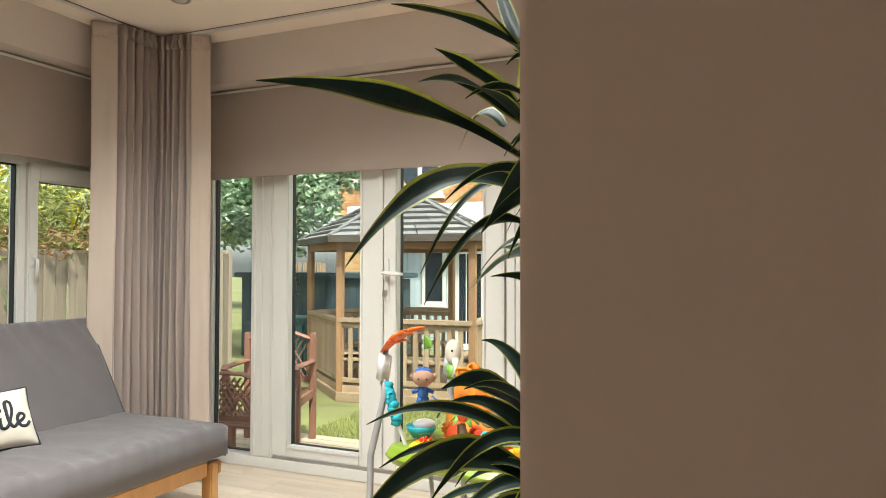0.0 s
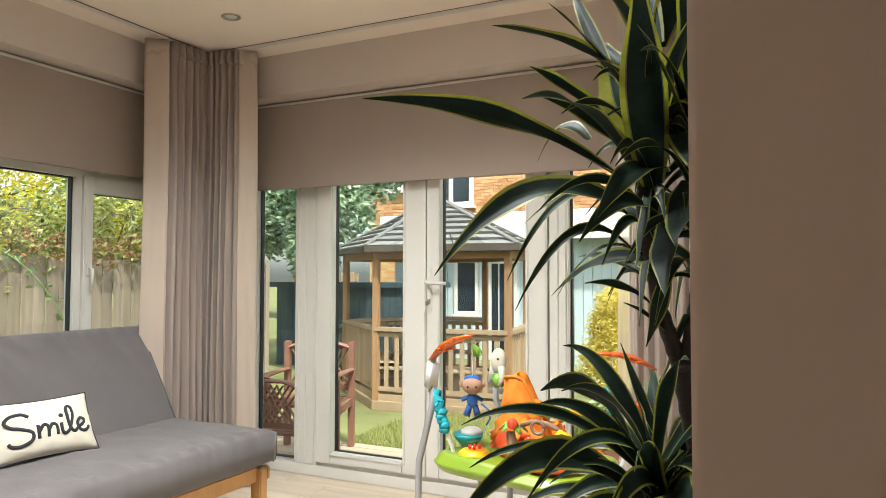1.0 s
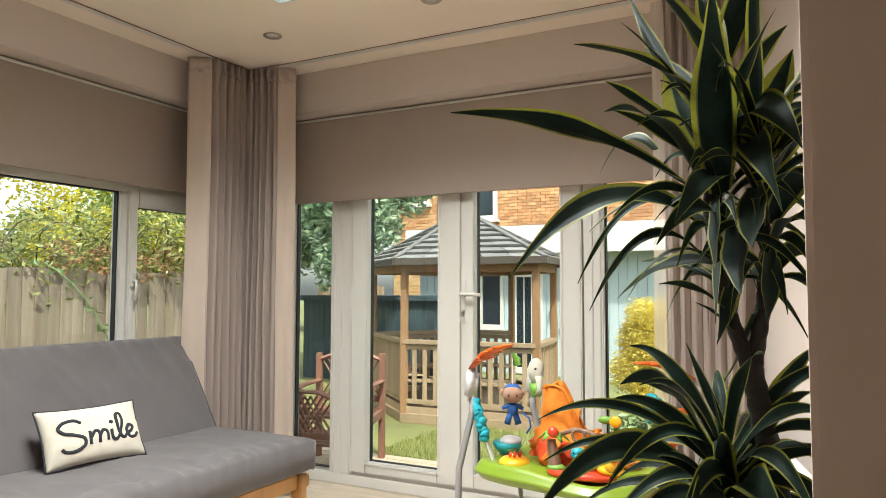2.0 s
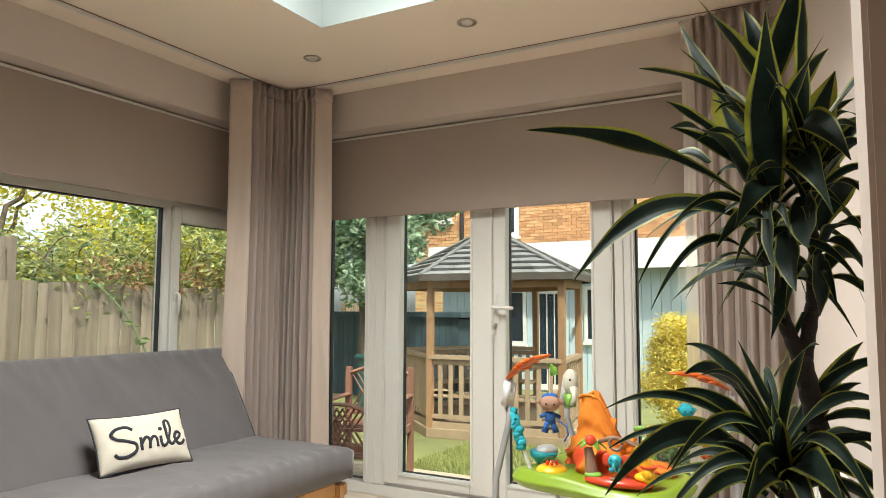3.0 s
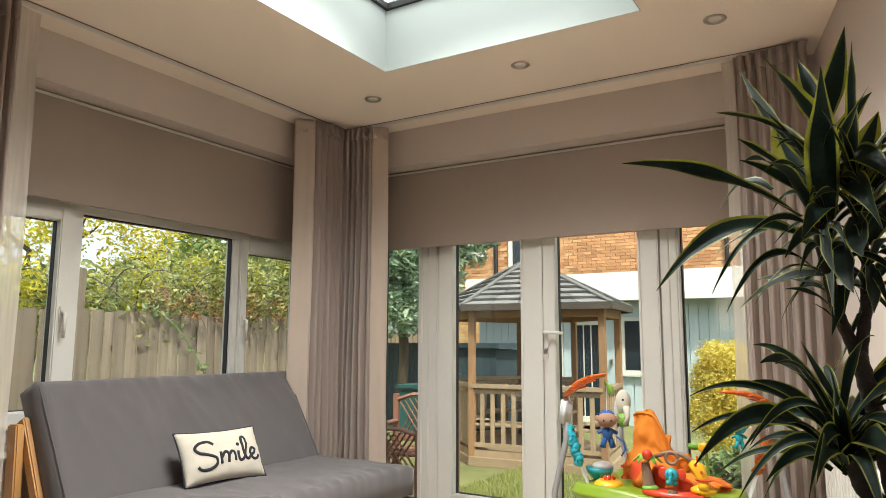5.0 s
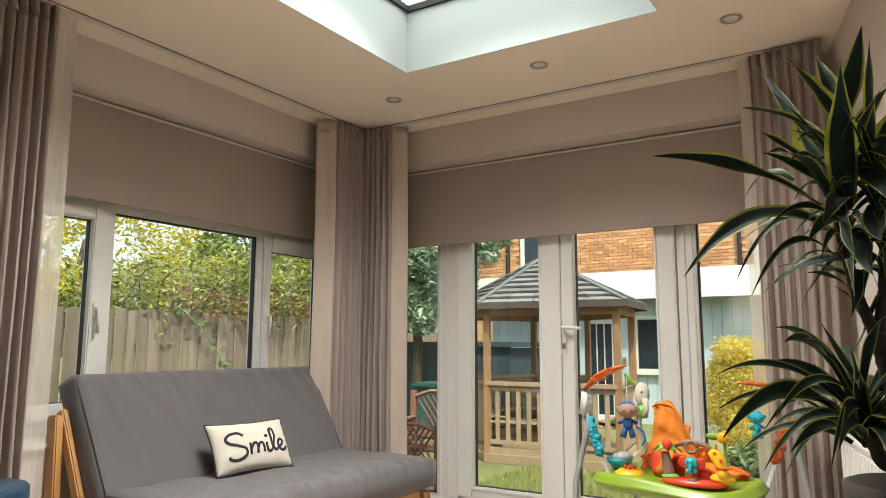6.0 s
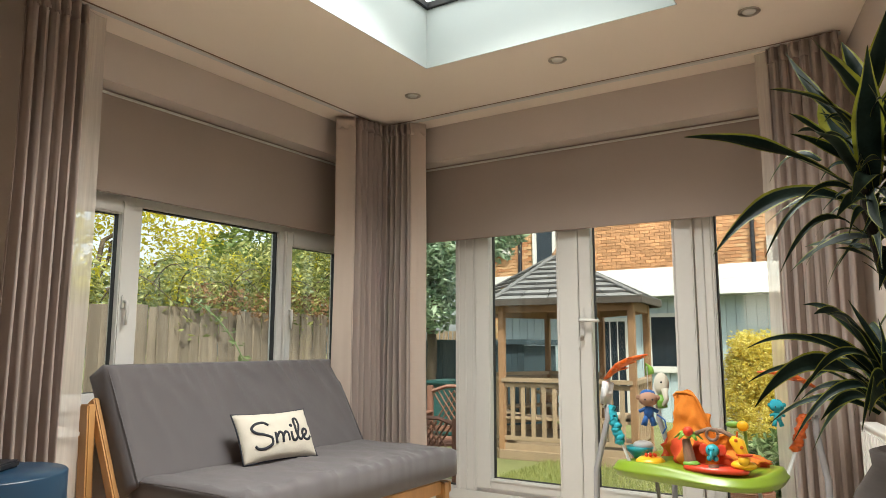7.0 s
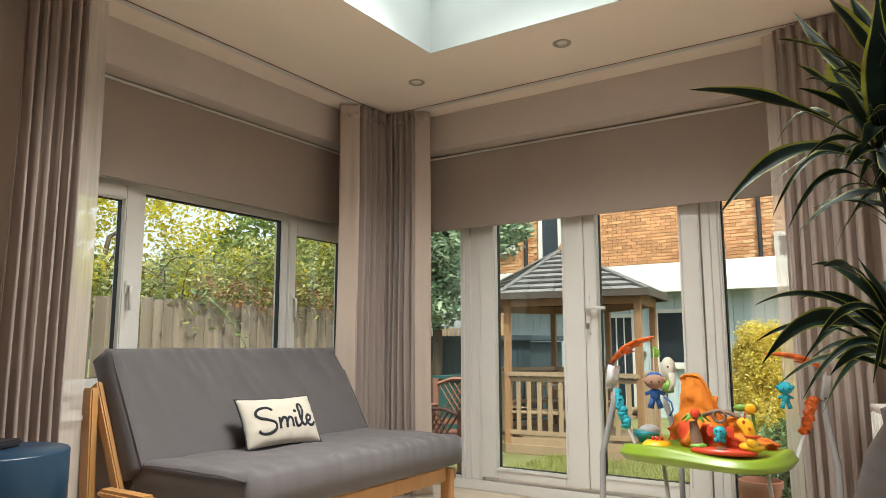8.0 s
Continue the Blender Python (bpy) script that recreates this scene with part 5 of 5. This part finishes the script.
tree("ivy-clad tree by the dark shed", (-6.2, 8.35, GZ0), (-6.05, 8.3, 2.2),
     [(-6.6, 8.3, 3.2), (-5.7, 8.2, 3.2), (-5.3, 8.4, 2.6)],
     [(-6.3, 8.2, 2.2), (-5.75, 8.05, 2.5), (-5.45, 8.15, 2.05), (-6.0, 8.1, 1.55), (-6.6, 8.2, 2.9), (-5.2, 8.5, 2.7), (-5.9, 8.3, 3.3), (-6.8, 8.2, 1.9), (-5.35, 8.3, 3.2)],
     [0.6, 0.55, 0.42, 0.40, 0.6, 0.5, 0.6, 0.5, 0.45], 15000, 0.06, L_IVY, 0.09, 23)
tree("far trees between the houses", (-16, 18, GZ0), (-16, 18, 3), [(-15, 17.5, 5), (-17, 18, 5)],
     [(-15.5, 18, 4), (-17, 17.5, 3.2), (-14.2, 18.5, 3.4), (-18.6, 16, 2.6), (-19.5, 13, 2.0), (-20, 9.5, 1.4), (-20, 6, 1.2), (-20, 2, 1.0)], [1.9, 1.7, 1.4, 1.7, 1.5, 1.3, 1.2, 1.1], 9000, 0.16, L_TREE, 0.2, 24)

# dark shed, bin and sheeting in the shady corner
shed = thing("shed", (0, 0, 0), "dark timber shed in deep shade", "shed")
for k in range(23):
    part("board", box(-7.35 + 0.105 * k, -7.25 + 0.105 * k, 9.0, 9.02, GZ0, 0.97), SHED, shed)
part("back", box(-7.35, -4.95, 9.02, 10.2, GZ0, 0.95), SHED, shed)
part("roof", box(-7.45, -4.86, 8.93, 10.3, 0.97, 1.05, 0.006), SHED, shed)
bin_ = thing("wheelie_bin", (0, 0, 0), "dark green wheelie bin", "bin")
part("body", box(-5.75, -5.2, 7.6, 8.1, GZ0, 0.42, 0.03), BIN, bin_)
part("lid", box(-5.79, -5.16, 7.56, 8.14, 0.42, 0.48, 0.02), BIN, bin_)
pal = thing("lattice_fence", (0, 0, 0), "yellowish slatted trellis above the shed", "fence")
for k in range(14):
    part("slat", box(-8.3 + 0.1 * k, -8.24 + 0.1 * k, 10.6, 10.63, 0.6, 1.22), GZ_PALE, pal)
part("rail", box(-8.35, -6.9, 10.63, 10.66, 0.95, 1.01), GZ_PALE, pal)
for x in (-8.3, -7.0):
    part("post", box(x, x + 0.1, 10.66, 10.73, GZ0, 1.2), GZ_PALE, pal)

# gazebo
GC = Vector((-3.70, 7.45, 0))
gaz = thing("gazebo", (0, 0, 0), "timber gazebo with a shingled six-sided roof", "gazebo")
cor = [Vector((x, y, 0)) for x, y in ((-3.93, 6.42), (-2.47, 6.53), (-2.61, 7.5), (-3.5, 8.45), (-4.29, 8.45), (-4.93, 7.35))]


def spread(c, d, z):
    """A corner of the plan moved out from the middle by d, at height z."""
    return c + (c - GC).normalized() * d + Vector((0, 0, z))


def beam(a, b, w, h, name, material, parent, z0=None):
    """A bar from a to b, w thick across and h high."""
    a, b = Vector(a), Vector(b)
    d = (b - a)
    m = Matrix.Translation(a.lerp(b, 0.5)) @ d.to_track_quat('X', 'Z').to_matrix().to_4x4()
    return part(name, box(-d.length / 2, d.length / 2, -w / 2, w / 2, -h / 2, h / 2, 0.004, m), material, parent)


part("deck", prism([tuple(spread(c, 0.06, 0))[:2] for c in cor], GZ0, GZ0 + 0.10, 0.005), GZ_PALE, gaz)
for c in cor:
    part("post", box(c.x - 0.034, c.x + 0.034, c.y - 0.034, c.y + 0.034, GZ0 + 0.09, 1.43, 0.006), GZ_WOOD, gaz)
for k in range(6):
    a, b = cor[k], cor[(k + 1) % 6]
    beam(a + Vector((0, 0, 1.38)), b + Vector((0, 0, 1.38)), 0.05, 0.10, "head_beam", GZ_WOOD, gaz)
    if k == 2:
        continue
    beam(a + Vector((0, 0, 0.585)), b + Vector((0, 0, 0.585)), 0.09, 0.045, "handrail", GZ_PALE, gaz)
    beam(a + Vector((0, 0, 0.53)), b + Vector((0, 0, 0.53)), 0.03, 0.05, "top_rail", GZ_PALE, gaz)
    beam(a + Vector((0, 0, -0.155)), b + Vector((0, 0, -0.155)), 0.03, 0.11, "skirt_board", GZ_PALE, gaz)
    beam(a + Vector((0, 0, -0.045)), b + Vector((0, 0, -0.045)), 0.028, 0.05, "bottom_rail", GZ_PALE, gaz)
    count = round((b - a).length / 0.118)
    for j in range(1, count):
        q = a.lerp(b, j / count)
        beam(q + Vector((0, 0, -0.06)), q + Vector((0, 0, 0.55)), 0.02, 0.05, "baluster", GZ_PALE, gaz)
    nrm = (GC - a.lerp(b, 0.5)).normalized()
    beam(a + nrm * 0.18 + Vector((0, 0, 0.17)), b + nrm * 0.18 + Vector((0, 0, 0.17)), 0.30, 0.03, "bench", GZ_PALE, gaz)
apex = GC + Vector((0, 0, 2.06))
eave = [spread(c, 0.17, 1.44) for c in cor]
ROWS_ = 9
for k in range(6):
    a, b = eave[k], eave[(k + 1) % 6]
    nrm = (b - a).cross(apex - a).normalized()
    if nrm.z < 0:
        nrm = -nrm
    for r in range(ROWS_):
        t0, t1 = r / ROWS_, min(1.0, (r + 1.15) / ROWS_)
        cuts = max(1, 5 - r // 2)
        for s in range(cuts):
            bm = bmesh.new()
            u0, u1 = s / cuts + 0.004, (s + 1) / cuts - 0.004
            lo0, lo1 = a.lerp(b, u0).lerp(apex, t0), a.lerp(b, u1).lerp(apex, t0)
            hi0, hi1 = a.lerp(b, u0).lerp(apex, t1), a.lerp(b, u1).lerp(apex, t1)
            q = [lo0 + nrm * 0.042, lo1 + nrm * 0.042, hi1 + nrm * 0.006, hi0 + nrm * 0.006]
            vs = [bm.verts.new(v) for v in q] + [bm.verts.new(v - nrm * 0.024) for v in q]
            for f in ((0, 1, 2, 3), (7, 6, 5, 4), (0, 4, 5, 1), (1, 5, 6, 2), (2, 6, 7, 3), (3, 7, 4, 0)):
                bm.faces.new([vs[i] for i in f])
            part("shingle", bm, SHINGLE, gaz)
    beam(a, b, 0.03, 0.08, "eave_board", EAVE, gaz)
    beam(a + Vector((0, 0, 0.035)), apex + Vector((0, 0, 0.035)), 0.07, 0.02, "hip_board", SHINGLE, gaz)
part("finial", lathe([(0.06, 0.0), (0.05, 0.05), (0.02, 0.08), (0.0, 0.12)], tuple(apex), 12), GZ_WOOD, gaz)
tb = thing("garden_table", tuple(GC + Vector((0.1, 0.1, GZ0 + 0.1))), "small wooden table inside the gazebo", "table")
part("top", lathe([(0.0, 0.55), (0.4, 0.55), (0.4, 0.58), (0.0, 0.58)], sides=24), GZ_PALE, tb)
part("leg", lathe([(0.05, 0.0), (0.05, 0.55)], sides=10), GZ_PALE, tb)

# garden studio with white fascia
hut = thing("garden_studio", (0, 0, 0), "pale blue boarded garden studio with a white fascia", "garden building")
HYW = 11.0
for k in range(42):
    x = -6.3 + 0.15 * k
    part("board", box(x, x + 0.143, HYW, HYW + 0.02, GZ0, 1.74, 0.003), HUT, hut)
part("wall", box(-6.3, 0.0, HYW + 0.02, HYW + 2.6, GZ0, 1.80), HUT_DARK, hut)
part("soffit", box(-6.4, 0.1, HYW - 0.35, HYW + 0.1, 1.735, 1.76), HUT_DARK, hut)
part("fascia", box(-6.4, 0.1, HYW - 0.40, HYW - 0.35, 1.74, 2.00, 0.004), FASCIA, hut, "white fascia board")
part("fascia", box(-6.4, 0.1, HYW - 0.37, HYW - 0.33, 2.0, 2.20, 0.004), FASCIA, hut, "white fascia board")
part("roof", box(-6.4, 0.1, HYW - 0.33, HYW + 2.7, 1.80, 2.16), FASCIA, hut)


def hut_window(name, x0, x1, z0, z1, bars=0):
    w = thing(name, (0, 0, 0))
    w.parent = hut
    y = HYW - 0.035
    for b in ((x0 - 0.06, x0, z0 - 0.06, z1 + 0.06), (x1, x1 + 0.06, z0 - 0.06, z1 + 0.06), (x0, x1, z1, z1 + 0.06), (x0, x1, z0 - 0.06, z0)):
        part("frame", box(b[0], b[1], y, y + 0.05, b[2], b[3], 0.004), UPVC, w)
    part("pane", box(x0, x1, y + 0.025, y + 0.03, z0, z1), DARKGLASS, w)
    for k in range(bars):
        x = x0 + (x1 - x0) * (k + 1) / (bars + 1)
        part("bar", box(x - 0.008, x + 0.008, y + 0.01, y + 0.026, z0, z1), UPVC, w)
    part("sill", box(x0 - 0.09, x1 + 0.09, y - 0.04, y + 0.02, z0 - 0.10, z0 - 0.06, 0.004), UPVC, w)


hut_window("window", -3.58, -3.08, 0.62, 1.42)
hut_window("window", -5.05, -4.72, 0.55, 1.38)
hut_window("door", -4.42, -4.02, -0.15, 1.36, 2)
part("wall_lamp", box(-3.83, -3.78, HYW - 0.08, HYW, 0.72, 0.80, 0.01), CHROME, hut)

# brick house behind
house = thing("brick_house", (0, 0, 0), "orange-red brick house with white windows", "house")
part("wall", box(-9.3, 3.0, 15.0, 21, GZ0, 9.0), BRICK, house)
part("drainpipe", tube([(-2.56, 14.94, GZ0), (-2.56, 14.94, 9)], 0.045, 10), BLACK, house)
part("drainpipe", tube([(-7.95, 14.94, GZ0), (-7.95, 14.94, 9)], 0.05, 10), BLACK, house)
part("roof", prism([(-9.5, 14.7), (3.2, 14.7), (3.2, 21.2), (-9.5, 21.2)], 9.0, 9.4), SHINGLE, house)
for x0, x1, z0, z1 in ((-7.5, -6.55, 2.9, 4.6), (-8.75, -8.35, 3.35, 4.4), (-2.2, -1.5, 2.55, 3.1)):
    w = thing("window", (0, 0, 0))
    w.parent = house
    for b in ((x0 - 0.1, x0, z0 - 0.1, z1 + 0.1), (x1, x1 + 0.1, z0 - 0.1, z1 + 0.1), (x0, x1, z1, z1 + 0.1), (x0, x1, z0 - 0.1, z0), ((x0 + x1) / 2 - 0.05, (x0 + x1) / 2 + 0.05, z0, z1)):
        part("frame", box(b[0], b[1], 14.92, 15.0, b[2], b[3], 0.004), UPVC, w)
    part("pane", box(x0, x1, 14.96, 14.97, z0, z1), DARKGLASS, w)
    part("sill", box(x0 - 0.15, x1 + 0.15, 14.85, 15.0, z0 - 0.16, z0 - 0.1), UPVC, w)

# golden bush, shrubs, pots
bush = thing("golden_bush", (0, 0, 0), "golden yellow conifer bush", "bush")
bc = [(-1.10, 5.15, 0.75), (-1.22, 5.1, 0.55), (-0.92, 5.15, 0.60), (-1.12, 5.1, 0.95), (-0.98, 5.2, 0.93), (-0.75, 5.2, 0.8), (-1.05, 5.05, 0.40), (-0.8, 5.1, 0.45), (-1.18, 5.2, 0.8)]
leaf_cloud("foliage", bc, [0.22, 0.17, 0.2, 0.14, 0.15, 0.18, 0.18, 0.18, 0.16], 26000, 0.0135, L_GOLD, bush, 41)
part("stem", limb((-1.0, 5.15, GZ0), (-1.0, 5.15, 0.8), 0.03, 0.015, 0.02, 3), BARK, bush)
leaf_cloud("inner_foliage", bc, [0.13] * 9, 2500, 0.02, L_GOLD, bush, 42)
shrub = thing("shrub", (0, 0, 0), "pale green leafy shrub by the pots", "shrub")
leaf_cloud("leaves", [(-1.05, 4.75, 0.12), (-0.85, 4.7, 0.22), (-0.7, 4.8, 0.1), (-1.0, 4.7, -0.08)], [0.2, 0.2, 0.2, 0.18], 2600, 0.04, L_FERN, shrub, 43)
part("stem", limb((-0.9, 4.75, GZ0), (-0.9, 4.75, 0.2), 0.02, 0.01, 0.02, 5), BARK, shrub)
for k, (x, y, s) in enumerate(((-1.0, 4.25, 1.0), (-1.22, 4.6, 0.7))):
    pot = thing("plant_pot", (x, y, GZ0 - 0.001), "round terracotta plant pot", "pot", "terracotta pots")
    part("body", lathe([(0.0, 0.0), (0.085 * s, 0.0), (0.118 * s, 0.30 * s), (0.13 * s, 0.30 * s), (0.132 * s, 0.335 * s), (0.118 * s, 0.34 * s), (0.112 * s, 0.29 * s), (0.0, 0.28 * s)], sides=32), TERRA, pot, smooth=False)
    part("soil", lathe([(0.0, 0.285 * s), (0.11 * s, 0.287 * s)], sides=20), SOIL, pot)
leaf_cloud_ = thing("border_plants", (0, 0, 0), "low green border plants", "plants")
leaf_cloud("leaves", [(-0.5, 5.4, -0.1), (-1.5, 6.2, -0.15), (-0.2, 5.0, 0.0)], [0.3, 0.2, 0.3], 2000, 0.05, L_FERN, leaf_cloud_, 44)

# wooden garden armchairs on the deck


def garden_chair(m, label):
    ch = thing("garden_chair", (0, 0, 0), label, "garden chair", "teak garden chairs")
    for x in (-0.27, 0.27):
        part("front_leg", box(x - 0.025, x + 0.025, -0.27, -0.22, 0, 0.62, 0.005), TEAK, ch)
        part("rear_leg", box(x - 0.025, x + 0.025, 0.22, 0.27, 0, 0.86, 0.005), TEAK, ch)
        part("armrest", tube([(x, -0.30, 0.63), (x, -0.25, 0.645), (x, 0.0, 0.64), (x, 0.25, 0.63)], [0.02, 0.032, 0.032, 0.028], 8, 0.5), TEAK, ch)
        part("side_rail", box(x - 0.012, x + 0.012, -0.22, 0.22, 0.34, 0.40), TEAK, ch)
    for k in range(6):
        y = -0.25 + 0.085 * k
        part("seat_slat", box(-0.25, 0.25, y, y + 0.07, 0.40, 0.42, 0.004), TEAK, ch)
    part("top_rail", tube([(-0.25, 0.245, 0.81), (-0.12, 0.245, 0.855), (0.12, 0.245, 0.855), (0.25, 0.245, 0.81)], 0.035, 8, 0.5), TEAK, ch)
    part("back_rail", box(-0.25, 0.25, 0.235, 0.26, 0.46, 0.51), TEAK, ch)
    for k in range(13):
        x = -0.30 + 0.05 * k
        for s in (1, -1):
            x0, x1 = x - 0.10 * s, x + 0.10 * s
            if max(abs(x0), abs(x1)) < 0.28:
                d = tube([(x0, 0.245 + 0.006 * s, 0.50), (x1, 0.245 + 0.006 * s, 0.82)], 0.014, 6, 0.5)
                part("lattice", d, TEAK, ch)
    ch.matrix_world = m
    return ch


garden_chair(pose(-3.40, 4.55, GZ0 + 0.02, 0, 0, 20), "reddish teak garden armchair with a lattice back")
garden_chair(pose(-3.20, 4.0, GZ0 + 0.02, 0, 0, 188) @ Matrix.Diagonal((0.9, 0.9, 0.80, 1)), "reddish teak garden armchair turned away from the house")
dk = thing("deck", (0, 0, 0), "pale timber garden decking", "deck")
for k in range(12):
    part("board", box(-4.6, -2.45, 3.50 + 0.125 * k, 3.615 + 0.125 * k, GZ0, GZ0 + 0.02, 0.003), DECK, dk)

# grass on the lawn
gn = 26000
gx, gy = rng.uniform(-3.4, -0.4, gn), rng.uniform(3.6, 6.6, gn)
gh = rng.uniform(0.025, 0.07, gn)
ga = rng.uniform(0, math.tau, gn)
lx, ly = rng.normal(0, 0.02, gn), rng.normal(0, 0.02, gn)
keep = ~((gx < -2.45) & (gy < 5.0))
gx, gy, gh, ga, lx, ly = (v[keep] for v in (gx, gy, gh, ga, lx, ly))
gn = len(gx)
w_ = 0.004
gv = np.stack([np.stack([gx - w_ * np.cos(ga), gy - w_ * np.sin(ga), np.full(gn, GZ0)], 1), np.stack([gx + w_ * np.cos(ga), gy + w_ * np.sin(ga), np.full(gn, GZ0)], 1), np.stack([gx + lx, gy + ly, GZ0 + gh], 1)], 1).reshape(-1, 3)
gr_ = mesh_of("lawn_grass", gv.tolist(), (np.arange(gn)[:, None] * 3 + [0, 1, 2]).tolist(), GRASS)
tagged(gr_, "short sunlit lawn grass", "grass", kind="stuff")

# ---- floor planks ----
prnd = random.Random(2)
y = 0.52
while y < 3.3:
    x = WX + 0.005 - prnd.uniform(0, 0.9)
    while x < 0.3:
        x0, x1 = max(x, WX + 0.003), min(x + 1.2, 0.3)
        if x1 - x0 > 0.05:
            part("plank", box(x0 + 0.0008, x1 - 0.0008, y + 0.0008, min(y + 0.19, 3.32) - 0.0008, -0.012, 0.0, 0.0), LAMINATE, bpy.data.objects["floor"])
        x += 1.2
    y += 0.19
structure("floor_rear", box(WX, 2.4, -3.4, 0.518, -0.012, -0.0005), LAMINATE, "pale oak laminate floor of the rear room", "floor")

# ---- bricks of the house above the studio roof ----
bdat = part("brick", box(-0.1075, 0.1075, -0.014, 0.05, -0.0325, 0.0325), BRICK_PIECE, house)
brick_mesh = bdat.data
bpy.data.objects.remove(bdat)
bv, bf, made = [], [], 0
for row in range(44):
    z = 2.30 + 0.075 * row
    for c in range(44):
        x = -9.1 + 0.225 * c + (0.1125 if row % 2 else 0.0)
        if -7.7 < x < -6.4 or abs(x + 2.56) < 0.02:
            continue
        if -6.0 < x < -3.0 and 2.4 < z < 4.1 and made < 300:
            ob = new("brick", brick_mesh)
            ob.parent = house
            ob.location = (x, 14.995, z)
            made += 1
        else:
            n0 = len(bv)
            o = 0.006 * math.sin(x * 37 + z * 91)
            for dx, dz in ((-0.1075, -0.0325), (0.1075, -0.0325), (0.1075, 0.0325), (-0.1075, 0.0325)):
                bv += [(x + dx, 14.984 + o, z + dz), (x + dx, 15.02, z + dz)]
            bf += [(n0, n0 + 2, n0 + 4, n0 + 6), (n0, n0 + 1, n0 + 3, n0 + 2), (n0 + 2, n0 + 3, n0 + 5, n0 + 4), (n0 + 4, n0 + 5, n0 + 7, n0 + 6), (n0 + 6, n0 + 7, n0 + 1, n0)]
tagged(mesh_of("brickwork", bv, bf, BRICK_REST, house), kind="stuff")
